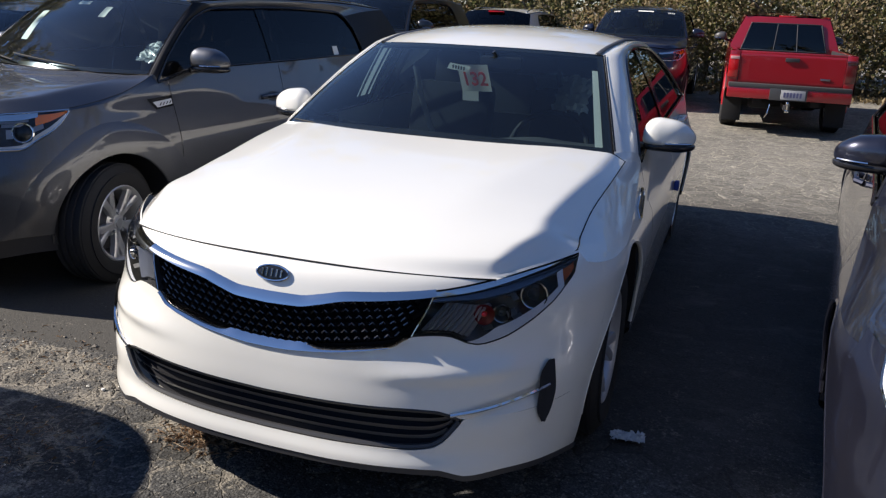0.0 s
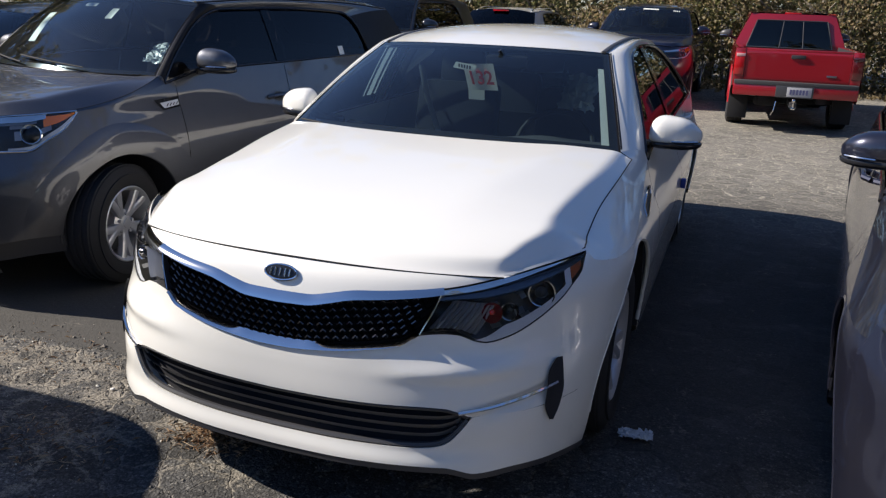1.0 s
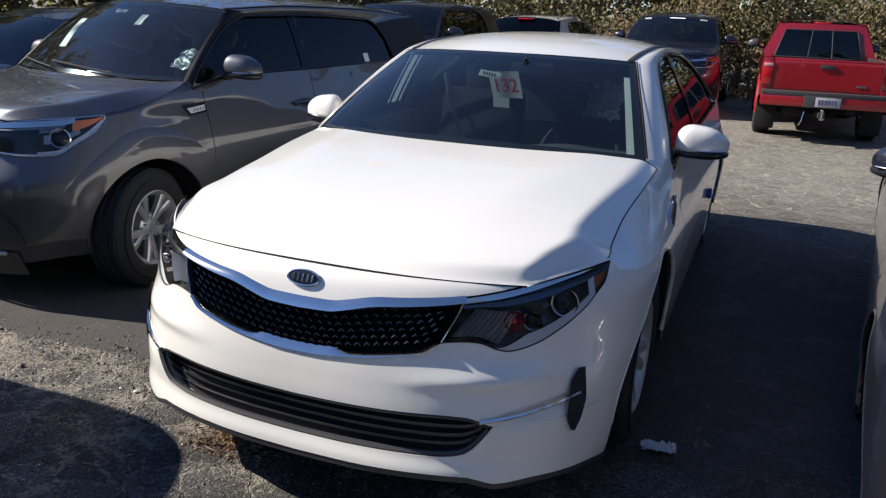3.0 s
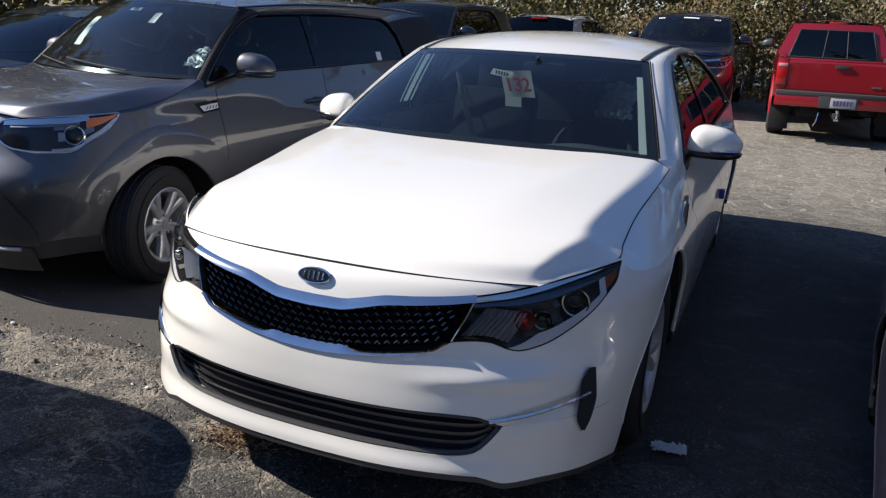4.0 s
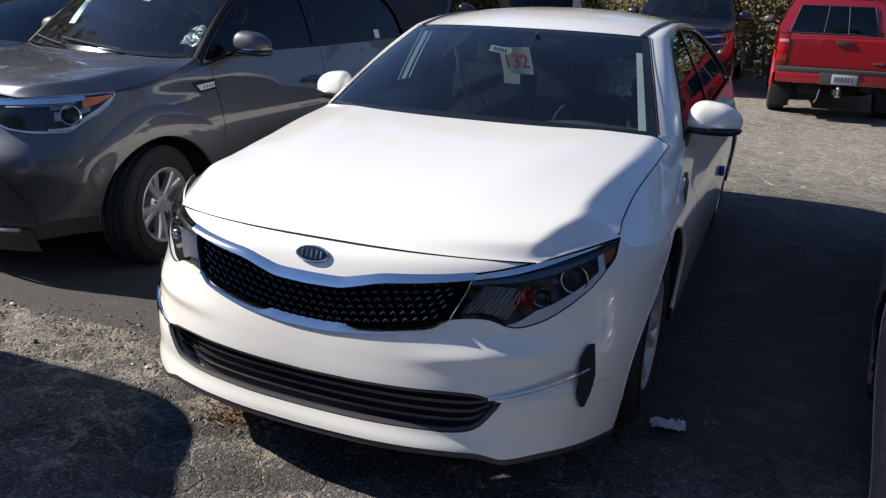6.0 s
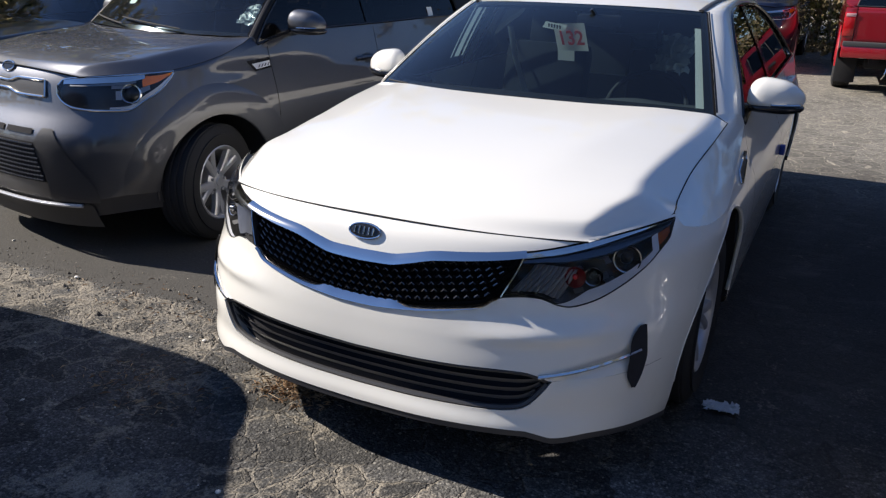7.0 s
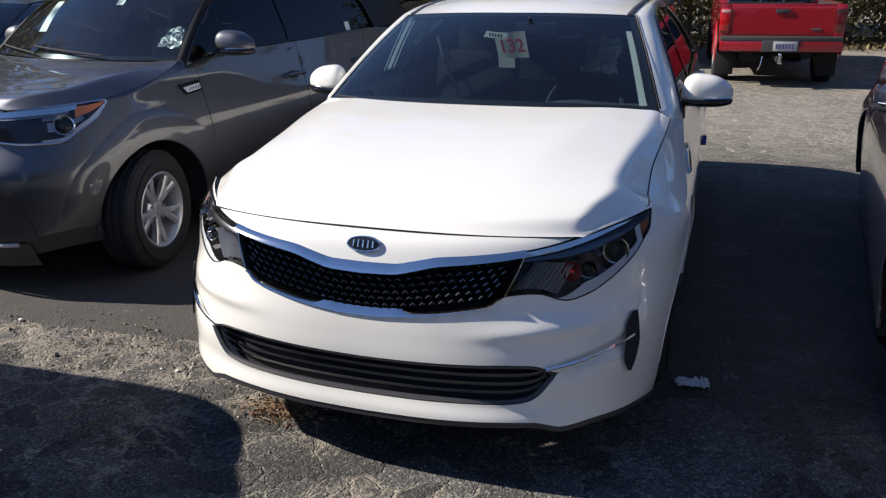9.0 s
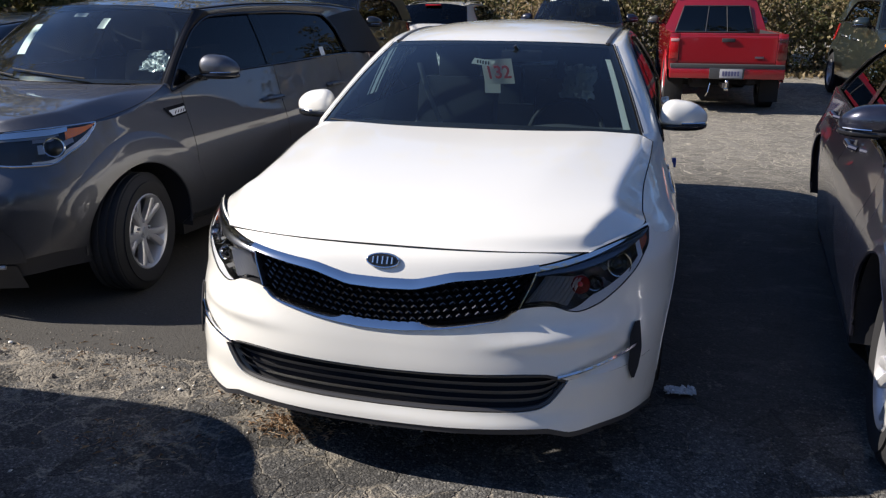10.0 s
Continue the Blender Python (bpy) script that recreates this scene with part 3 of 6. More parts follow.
    box(pan, -0.74, 0.74, p.yf + 0.45, p.yr - 0.45, 0.17, 0.30)
    box(pan, -0.52, 0.52, 0.32, s.length - 0.3, 0.19, 0.55)
    box(pan, -0.70, 0.70, p.yf + 0.45, p.yf + 0.50, 0.2, 0.86)
    box(pan, -0.70, 0.70, p.yr - 0.45, p.yr - 0.40, 0.2, 0.86)
    part("floor_pan", pan, DARK, car_, smooth=False)
    for side in (1, -1):
        for y in (p.yf, p.yr):
            wheel(car_, side * (p.outer - (-0.005 if steer and y == p.yf else 0.0)), y, p.r, side, p.rim, p.spokes, turn=steer if y == p.yf else 0.0)
    if interior:
        cabin(car_, p)


def cabin(car_, p, cloth=CLOTH, steer_side=1):
    """Dashboard, steering wheel and seats."""
    y0, zb = p.cy(1), p.cz(1)
    dash = lambda u, v: np.array((u * 0.70, y0 + 0.10 + 0.17 * (1 - abs(u) ** 2) * 0 + 0.16 * u * u + 0.50 * v, zb - 0.055 - 0.03 * math.sin(3 * v) * 0.5 - (0.42 * max(0, v - 0.8) / 0.2 if v > 0.8 else 0) + 0.028 * math.exp(-((u - 0.5 * steer_side) / 0.22) ** 2) * v))
    part("dashboard", grid(dash, span(-1, 1, 24), [0, 0.2, 0.4, 0.6, 0.75, 0.8, 0.85, 0.92, 1.0]), TRIM_IN, car_)
    ring = [Vector((0.19 * math.cos(k), 0.19 * math.sin(k) * 0.42, 0.19 * math.sin(k) * 0.9)) for k in span(0, 2 * math.pi, 28)]
    sw = tube([q + Vector((0.37 * steer_side, y0 + 0.70, zb - 0.125)) for q in ring], 0.014, 8)
    for k in (0, math.pi, -math.pi / 2):
        tube([Vector((0.37 * steer_side, y0 + 0.69, zb - 0.125)), Vector((0.37 * steer_side + 0.18 * math.cos(k), y0 + 0.70 + 0.075 * math.sin(k), zb - 0.125 + 0.16 * math.sin(k)))], 0.018, 6, sw)
    part("steering_wheel", sw, SEAM, car_)
    for y, wide in ((y0 + 1.25, 0.25), (y0 + 2.15, 0.27)):
        for x in (-0.36, 0.36):
            seat = bmesh.new()
            box(seat, x - wide, x + wide, y - 0.52, y + 0.02, zb - 0.62, zb - 0.42, 0.06)
            box(seat, x - wide, x + wide, -0.07, 0.08, 0, 0.62, 0.07, pose(0, y, zb - 0.50, -14))
            part("seat", seat, cloth, car_)
            head = bmesh.new()
            box(head, x - 0.13, x + 0.13, -0.045, 0.06, 0.62, 0.82, 0.045, pose(0, y, zb - 0.52, -14))
            part("headrest", head, cloth, car_)


def mirror(car_, x, y, z, side, coat, size=1.0):
    """A door mirror: painted shell, black foot, glass, lamp strip."""
    body = bmesh.new()
    bmesh.ops.create_uvsphere(body, u_segments=28, v_segments=18, radius=1)
    for v in body.verts:
        c = v.co.copy()
        t = (c.x + 1) / 2
        wide = 0.112
        high = (0.104 - 0.052 * t ** 1.5) if c.z > 0 else 0.036
        deep = (0.085 if c.y < 0 else 0.05) * (1 - 0.35 * t * t)
        k = lambda q: math.copysign(abs(q) ** 0.75, q)
        v.co = Vector((k(c.x) * wide, k(c.y) * deep + 0.05 * t, k(c.z) * high - 0.004)) * size
        v.co.x *= side
    m = Matrix.Translation((x, y, z))
    bmesh.ops.transform(body, matrix=m, verts=body.verts)
    shell = part("door_mirror", body, coat, car_)
    low = bmesh.new()
    bmesh.ops.create_uvsphere(low, u_segments=24, v_segments=14, radius=1)
    for v in low.verts:
        c = v.co.copy()
        t = (c.x + 1) / 2
        k = lambda q: math.copysign(abs(q) ** 0.75, q)
        v.co = Vector((side * k(c.x) * 0.113, k(c.y) * (0.087 if c.y < 0 else 0.05) * (1 - 0.35 * t * t) + 0.05 * t, k(c.z) * (0.018 if c.z > 0 else 0.026) - 0.034)) * size + Vector((x, y, z))
    part("mirror_base", low, GLOSS, shell)
    arm = tube([(x - side * 0.10 * size, y + 0.01, z - 0.045), (x - side * 0.17 * size, y + 0.02, z - 0.06), (x - side * 0.24 * size, y + 0.02, z - 0.065)], [0.03, 0.026, 0.035], 8, flat=0.8)
    part("mirror_arm", arm, GLOSS, shell)
    lamp = tube([(x + side * size * q, y + size * (-0.088 + 0.035 * (q / 0.1) ** 2 + 0.05 * (q / 0.224 + 0.5)), z - 0.017 * size) for q in span(-0.01, 0.095, 8)], 0.005, 6)
    part("turn_lamp", lamp, CHROME, shell)
    return shell


# ---- ground ----
def asphalt():
    """Old cracked asphalt: a worn pale lane, a newer dark strip, sand gathered along its edge and in the cracks."""
    m = material("asphalt", (0.06, 0.058, 0.055), 0.9, spec=0.25)
    where = place(m)
    sep = m.node_tree.nodes.new("ShaderNodeSeparateXYZ")
    link(m, where, sep.inputs[0])

    def math_(op, a, b=0.0, c=None):
        n = m.node_tree.nodes.new("ShaderNodeMath")
        n.operation = op
        for i, v in enumerate((a, b) if c is None else (a, b, c)):
            if isinstance(v, (int, float)):
                n.inputs[i].default_value = v
            else:
                link(m, v, n.inputs[i])
        return n.outputs[0]
    x, y = sep.outputs[0], sep.outputs[1]
    big, mid, fine, grit = noisy(m, where, 0.7, 3.0), noisy(m, where, 5.0, 5.0, 0.65), noisy(m, where, 60.0, 4.0, 0.7), noisy(m, where, 260.0, 2.0, 0.8)
    wob = math_("MULTIPLY_ADD", mid, 0.7, -0.35)
    yw = math_("ADD", y, wob)
    # aggregate: single stones of many greys in dark binder
    def cells(scale):
        v = node(m, "ShaderNodeTexVoronoi", Scale=scale)
        link(m, where, v.inputs["Vector"])
        one = m.node_tree.nodes.new("ShaderNodeSeparateColor")
        link(m, v.outputs["Color"], one.inputs[0])
        return one.outputs[0], v.outputs["Distance"]
    pick, off = cells(115.0)
    pick2, off2 = cells(230.0)
    stone = ramp(m, pick, (0.0, (0.028, 0.028, 0.029)), (0.45, (0.056, 0.055, 0.055)), (0.72, (0.082, 0.080, 0.077)), (0.90, (0.125, 0.12, 0.112)), (1.0, (0.24, 0.23, 0.21)))
    stone = mix(m, 1.0, stone, ramp(m, off, (0.25, 1.15), (0.75, 0.55)), "MULTIPLY")
    stone = mix(m, 0.35, stone, ramp(m, pick2, (0.0, (0.03, 0.03, 0.03)), (0.7, (0.09, 0.087, 0.083)), (1.0, (0.20, 0.19, 0.175))))
    tone = ramp(m, fine, (0.3, 0.7), (0.7, 1.3))
    old = mix(m, 1.0, stone, tone, "MULTIPLY")
    # the sun-bleached lane behind the parked row
    lane = ramp(m, math_("DIVIDE", math_("SUBTRACT", yw, 3.6), 2.5), (0.0, 0.0), (1.0, 1.0))
    bleached = mix(m, ramp(m, math_("ADD", math_("MULTIPLY", fine, 0.6), math_("MULTIPLY", grit, 0.4)), (0.35, 0.0), (0.68, 1.0)), (0.092, 0.087, 0.079), (0.36, 0.335, 0.287))
    col = mix(m, lane, old, bleached)
    mottle = noisy(m, where, 22.0, 5.0, 0.75)
    patch = math_("MULTIPLY", ramp(m, noisy(m, where, 0.9, 5.0, 0.7), (0.44, 0.0), (0.58, 1.0)), ramp(m, mottle, (0.40, 0.85), (0.60, 0.15)))
    col = mix(m, math_("MULTIPLY", patch, 0.7), col, (0.075, 0.073, 0.070))
    col = mix(m, 1.0, col, ramp(m, mottle, (0.30, 0.62), (0.70, 1.40)), "MULTIPLY")
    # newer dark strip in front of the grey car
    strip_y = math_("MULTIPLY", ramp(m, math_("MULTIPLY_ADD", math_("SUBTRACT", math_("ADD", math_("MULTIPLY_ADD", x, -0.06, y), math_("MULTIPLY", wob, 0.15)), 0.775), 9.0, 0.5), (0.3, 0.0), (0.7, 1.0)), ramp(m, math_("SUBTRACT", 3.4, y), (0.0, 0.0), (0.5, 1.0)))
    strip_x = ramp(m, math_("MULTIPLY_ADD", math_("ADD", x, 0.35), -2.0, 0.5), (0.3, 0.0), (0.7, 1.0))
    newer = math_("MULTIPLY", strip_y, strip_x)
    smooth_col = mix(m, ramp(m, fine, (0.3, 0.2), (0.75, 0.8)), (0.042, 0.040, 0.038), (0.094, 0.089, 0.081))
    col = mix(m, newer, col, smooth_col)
    # shade between the parked cars, painted as darker, smoother colour, with thin pale smears of dust
    bay = math_("MULTIPLY", ramp(m, math_("ADD", yw, -0.45), (0.0, 0.0), (0.8, 1.0)), ramp(m, math_("ADD", x, 0.8), (0.0, 0.0), (0.6, 1.0)))
    bay_shade = math_("MULTIPLY", bay, math_("SUBTRACT", 1.0, lane))
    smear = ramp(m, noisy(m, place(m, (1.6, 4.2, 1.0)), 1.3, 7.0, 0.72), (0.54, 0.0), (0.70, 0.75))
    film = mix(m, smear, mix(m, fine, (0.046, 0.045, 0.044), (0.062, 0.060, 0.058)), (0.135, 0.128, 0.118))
    col = mix(m, math_("MULTIPLY", bay_shade, 0.72), col, film)
    # cracks: a dark jagged core with sand lying along it
    def shifted(source, scale, amount, detail):
        nz = node(m, "ShaderNodeTexNoise", Scale=scale, Detail=detail)
        link(m, where, nz.inputs["Vector"])
        half = node(m, "ShaderNodeVectorMath")
        half.operation = "MULTIPLY_ADD"
        link(m, nz.outputs["Color"], half.inputs[0])
        half.inputs[1].default_value = (amount, amount, 0.0)
        link(m, source, half.inputs[2])
        return half.outputs[0]
    warped = shifted(shifted(where, 2.2, 0.22, 2.0), 17.0, 0.07, 4.0)
    edges = []
    for scale in (6.2, 12.5):
        v = node(m, "ShaderNodeTexVoronoi", Scale=scale)
        v.feature = "DISTANCE_TO_EDGE"
        link(m, warped, v.inputs["Vector"])
        edges.append(v.outputs["Distance"])
    where_fine = ramp(m, noisy(m, where, 1.1, 2.0), (0.46, 0.0), (0.58, 1.0))
    core = math_("MAXIMUM", ramp(m, edges[0], (0.010, 1.0), (0.028, 0.0)), math_("MULTIPLY", ramp(m, edges[1], (0.010, 1.0), (0.035, 0.0)), where_fine))
    halo = math_("MAXIMUM", ramp(m, edges[0], (0.0, 1.0), (0.085, 0.0)), math_("MULTIPLY", ramp(m, edges[1], (0.0, 0.9), (0.10, 0.0)), where_fine))
    # cracks are muted on the newer strip and in the painted bay shade
    worn = math_("MULTIPLY", math_("SUBTRACT", 1.0, math_("MULTIPLY", newer, 0.92)), math_("SUBTRACT", 1.0, math_("MULTIPLY", bay_shade, 0.7)))
    crack = math_("MULTIPLY", core, worn)
    halo = math_("MULTIPLY", halo, worn)
    open_ = ramp(m, noisy(m, where, 2.6, 3.0), (0.42, 0.0), (0.60, 0.9))
    slab = node(m, "ShaderNodeTexVoronoi", Scale=6.2)
    link(m, warped, slab.inputs["Vector"])
    tone_of = m.node_tree.nodes.new("ShaderNodeSeparateColor")
    link(m, slab.outputs["Color"], tone_of.inputs[0])
    col = mix(m, math_("MULTIPLY", worn, math_("SUBTRACT", 1.0, math_("MULTIPLY", lane, 0.6))), col, mix(m, 1.0, col, ramp(m, tone_of.outputs[0], (0.0, 0.62), (1.0, 1.35)), "MULTIPLY"))
    col = mix(m, math_("MULTIPLY", crack, open_), col, (0.030, 0.028, 0.026))
    # sand and grit, gathered in a band along the strip's edge and in hollows
    band = ramp(m, math_("MULTIPLY", math_("ABSOLUTE", math_("SUBTRACT", math_("ADD", y, math_("MULTIPLY", x, -0.03)), 0.56)), 2.6), (0.15, 1.0), (0.95, 0.0))
    band = math_("MULTIPLY", band, ramp(m, math_("MULTIPLY_ADD", x, -1.0, 0.6), (0.0, 0.0), (0.8, 1.0)))
    spread = math_("MAXIMUM", math_("MULTIPLY", band, 0.40), ramp(m, big, (0.42, 0.04), (0.66, 0.36)))
    spread = math_("MULTIPLY", spread, math_("SUBTRACT", 1.0, math_("MULTIPLY", newer, 0.95)))
    spread = math_("ADD", spread, math_("MULTIPLY", halo, math_("MULTIPLY_ADD", lane, -0.10, 0.30)))
    fore = math_("MULTIPLY", ramp(m, math_("SUBTRACT", 0.3, yw), (0.0, 0.0), (0.4, 1.0)), ramp(m, math_("SUBTRACT", -0.2, x), (0.0, 0.0), (0.6, 1.0)))
    spread = math_("ADD", spread, math_("MULTIPLY", fore, 0.05))
    spread = math_("MULTIPLY", spread, math_("SUBTRACT", 1.0, math_("MULTIPLY", math_("MAXIMUM", bay, lane), 0.55)))
    sand = ramp(m, math_("ADD", math_("ADD", spread, math_("MULTIPLY_ADD", mid, 1.5, -0.75)), math_("MULTIPLY_ADD", fine, 0.95, -0.475)), (0.30, 0.0), (0.54, 0.85))
    sandy = mix(m, pick2, (0.17, 0.152, 0.128), (0.34, 0.305, 0.25))
    col = mix(m, sand, col, sandy)
    col = mix(m, math_("MULTIPLY", math_("MULTIPLY", crack, lane), 0.75), col, (0.50, 0.455, 0.37))
    # lighter shade towards the aisle, painted by brightening the colour
    aisle = math_("MULTIPLY", ramp(m, math_("SUBTRACT", 0.8, yw), (0.0, 0.0), (0.9, 1.0)), ramp(m, math_("ADD", x, 0.1), (0.0, 0.0), (1.0, 1.0)))
    col = mix(m, math_("MULTIPLY", aisle, 0.8), mix(m, 1.0, col, 0.93, "MULTIPLY"), mix(m, 1.0, col, 1.75, "MULTIPLY"))
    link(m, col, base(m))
    h = math_("ADD", math_("MULTIPLY", math_("SUBTRACT", 1.0, off), 0.35), math_("ADD", math_("MULTIPLY", fine, 0.6), math_("MULTIPLY", crack, -0.9)))
    h = math_("MULTIPLY", h, math_("SUBTRACT", 1.0, math_("MULTIPLY", newer, 0.5)))
    bump(m, h, 0.9, 0.010)
    return m


ASPHALT = asphalt()
bm = bmesh.new()
box(bm, -2500, 2500, -2500, 2500, -0.5, 0.0)
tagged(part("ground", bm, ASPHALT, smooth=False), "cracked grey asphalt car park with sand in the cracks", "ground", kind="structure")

# ---- the white sedan's face ----
FACE = Spec(
    r0=curve((0, 0.238), (0.2, 0.241), (0.36, 0.246), (0.48, 0.249), (0.565, 0.249), (0.612, 0.240), (0.665, 0.229), (0.80, 0.238), (0.98, 0.230), (1.06, 0.222), (1.17, 0.203), (1.26, 0.195)),
    r1=curve((0, 0.289), (0.17, 0.291), (0.34, 0.296), (0.46, 0.300), (0.535, 0.310), (0.575, 0.333), (0.602, 0.366), (0.622, 0.392), (0.63, 0.405), (0.9, 0.41), (1.2, 0.42)),
    r2=curve((0, 0.425), (0.16, 0.428), (0.34, 0.433), (0.46, 0.436), (0.54, 0.433), (0.588, 0.421), (0.63, 0.406), (0.9, 0.411), (1.2, 0.421)),
    r3=curve((0, 0.557), (0.06, 0.558), (0.11, 0.562), (0.2, 0.571), (0.3, 0.587), (0.39, 0.606), (0.418, 0.626), (0.45, 0.636), (0.51, 0.640), (0.552, 0.636), (0.595, 0.619), (0.635, 0.612), (0.70, 0.624), (0.785, 0.659), (0.865, 0.701), (0.935, 0.740), (1.01, 0.778), (1.035, 0.814), (1.084, 0.783), (1.168, 0.764), (1.2, 0.760)),
    r4=curve((0, 0.712), (0.10, 0.714), (0.16, 0.725), (0.24, 0.741), (0.33, 0.748), (0.5, 0.763), (0.7, 0.790), (0.85, 0.806), (1.035, 0.816), (1.084, 0.785), (1.168, 0.766), (1.2, 0.762)),
    r5=curve((0, 0.803), (0.35, 0.800), (0.465, 0.800), (0.69, 0.789), (0.71, 0.793)))


def inner_edge(v):
    """Where the grille ends and the headlight begins, at the share v of their height."""
    return 0.43 + 0.065 * v


def white_face(car_, p, f, coat):
    s = p.shell
    # bumper: chin, face and corners, cut round the intake, grille and lamps
    end = s.w_y(p.yf - p.arch)
    ws = sorted(set(span(-end, end, 110) + [-1.035, 1.035, -0.63, 0.63, -0.425, 0.425]))
    fold = lambda w, z: -0.016 * math.exp(-((z - (0.402 + 0.06 * (w - 0.6) / 0.3)) / 0.022) ** 2) * max(0, min(1, (w - 0.62) / 0.08)) * max(0, min(1, (0.93 - w) / 0.04))
    brow = lambda w, z: 0.014 * math.exp(-((z - (0.512 + 0.03 * w)) / (0.020 if z < 0.512 + 0.03 * w else 0.036)) ** 2) * smooth_step((w - 0.28) / 0.3) * smooth_step((0.90 - w) / 0.3)

    def skin(lo, hi, cols, nv, name, off=0.0):
        def fn(w, v):
            a = abs(w)
            z = lo(a) + (hi(a) - lo(a)) * v
            return s(w, z) + (off + fold(a, z) + brow(a, z)) * s.normal(w, z)
        return grid(fn, cols, span(0, 1, nv))
    bumper = skin(f.r0, f.r1, ws, 10, "chin")
    merge(bumper, skin(f.r2, f.r3, ws, 26, "face"))
    top = sorted(set(span(-0.69, 0.69, 60)))
    merge(bumper, skin(f.r4, f.r5, top, 6, "nose"))
    for q in (-1, 1):
        merge(bumper, grid(lambda w, v: s(q * w, f.r4(w) + (0.006) * v), span(0.69, 1.035, 12), [0, 1]))
        # rolled edges of the intake
        merge(bumper, grid(lambda w, v: s(w, f.r1(abs(w))) - 0.05 * v * s.normal(w, f.r1(abs(w))) + np.array((0, 0, -0.012 * v)), span(-0.63, 0.63, 60), span(0, 1, 3))) if q > 0 else None
    merge(bumper, grid(lambda w, v: s(w, f.r2(abs(w))) - 0.05 * v * s.normal(w, f.r2(abs(w))) + np.array((0, 0, 0.006 * v)), span(-0.63, 0.63, 60), span(0, 1, 3)))
    bump_ob = part("front_bumper", bumper, coat, car_)
    # dark lip under the chin
    part("lower_lip", grid(lambda w, v: s(w, f.r0(abs(w))) + np.array((0, 0.003 + 0.11 * max(0, v - 0.4), -0.024 * min(1, v / 0.4) - 0.02 * max(0, v - 0.4))), ws, span(0, 1, 6)), BLACK, car_)
    # lower intake: back wall, frame and slats
    back = grid(lambda w, v: s(w, f.r1(abs(w)) - 0.01 + (f.r2(abs(w)) - f.r1(abs(w)) + 0.02) * v) - 0.046 * s.normal(w, 0.36) - np.array((0, 0, 0.03 * (1 - v))), span(-0.63, 0.63, 40), span(0, 1, 4))
    intake = part("lower_intake", back, DARK, car_)
    for k in range(4):
        h = 0.17 + 0.22 * k
        e = 0.585 + 0.012 * k

        def slat(w, t):
            z = f.r1(abs(w)) + (f.r2(abs(w)) - f.r1(abs(w))) * h
            n = s.normal(w, z)
            q = s(w, z) - 0.018 * n
            return q + np.array((0, 0.026 * t, 0.016 * math.cos(math.pi * t) * (0.3 + 0.7 * (1 - t))))
        part("slat", grid(slat, span(-e, e, 60), span(0, 1, 4)), SLAT, intake)
    frame_pts = [(w, f.r2(abs(w)) - 0.005) for w in span(-0.62, 0.62, 60)]
    low_pts = [(w, f.r1(abs(w)) + 0.005) for w in span(0.62, -0.62, 60)]
    ring = [s(w, z) - 0.012 * s.normal(w, z) for w, z in frame_pts + low_pts + frame_pts[:1]]
    part("intake_frame", tube(ring, 0.009, 6), BLACK, intake)
    # grille: recessed black wall, lozenges, chrome frame
    hi = lambda w: f.r4(w) - 0.004
    cols = span(-1, 1, 50)

    def on_grille(u, v, depth):
        v = min(max(v, 0.13), 0.92) if depth < 0.04 else v
        w = u * inner_edge(v)
        a = abs(w)
        z = f.r3(a) + (hi(a) - f.r3(a)) * v
        return s(w, z) - depth * s.normal(w, z)
    grille = part("grille", grid(lambda u, v: on_grille(u, v, 0.045), cols, span(0, 1, 8)), DARK, car_)
    mesh = bmesh.new()
    rows, count = 7, 30
    for i in range(rows + 1):
        for j in range(count + 1):
            u0, v0 = -1 + 2 * (j + 0.5 * (i % 2)) / count, (i + 0.5) / (rows + 1)
            du, dv = 1.0 / count, 0.5 / (rows + 1)
            if abs(u0) > 1 - du:
                continue
            # a lozenge cell with a raised brow
            c = [on_grille(u0 + du * a * k, v0 + dv * b * k * 1.9, d) for a, b, k, d in ((-1, 0, 0.98, 0.012), (0, 1, 0.98, 0.012), (1, 0, 0.98, 0.012), (0, -1, 0.98, 0.012), (-1, 0, 0.7, 0.034), (0, 1, 0.62, 0.034), (1, 0, 0.7, 0.034), (0, -1, 0.62, 0.034))]
            c[1][1] -= 0.006
            vs = [mesh.verts.new(q) for q in c]
            for k in range(4):
                mesh.faces.new((vs[k], vs[(k + 1) % 4], vs[4 + (k + 1) % 4], vs[4 + k]))
    part("grille_mesh", mesh, GLOSS, grille, smooth=False)
    glints = bmesh.new()
    for i in range(rows + 1):
        for j in range(count + 1):
            u0, v0 = -1 + 2 * (j + 0.5 * (i % 2)) / count, (i + 0.5) / (rows + 1)
            if abs(u0) > 1 - 1.2 / count or not 0.16 < v0 < 0.9:
                continue
            a, b = on_grille(u0 - 0.018, v0 + 0.005, 0.012), on_grille(u0 + 0.018, v0 + 0.005, 0.012)
            tube([a, on_grille(u0, v0 + 0.055, 0.008), b], 0.0026, 5, glints)
    tagged(part("grille_texture", glints, DARKCHROME, grille), kind="stuff")
    # chrome frame: broad along the top, thinner below
    def chrome_band(edge, inner, d0, d1):
        """A bar whose face leans towards the sky: d0 proud at its outer edge, d1 at its inner edge, then turned in."""
        def fn(w, t):
            a = abs(w)
            k = min(t / 0.7, 1.0)
            z = edge(a) + (inner(a) - edge(a)) * k
            d = d0 + (d1 - d0) * k + 0.002 * math.sin(math.pi * k)
            if t > 0.7:
                d -= 0.05 * (t - 0.7) / 0.3
            return s(w, z) + d * s.normal(w, z)
        return fn
    band = curve((0, 0.030), (0.12, 0.028), (0.25, 0.024), (0.45, 0.019), (0.7, 0.010), (0.72, 0.009))
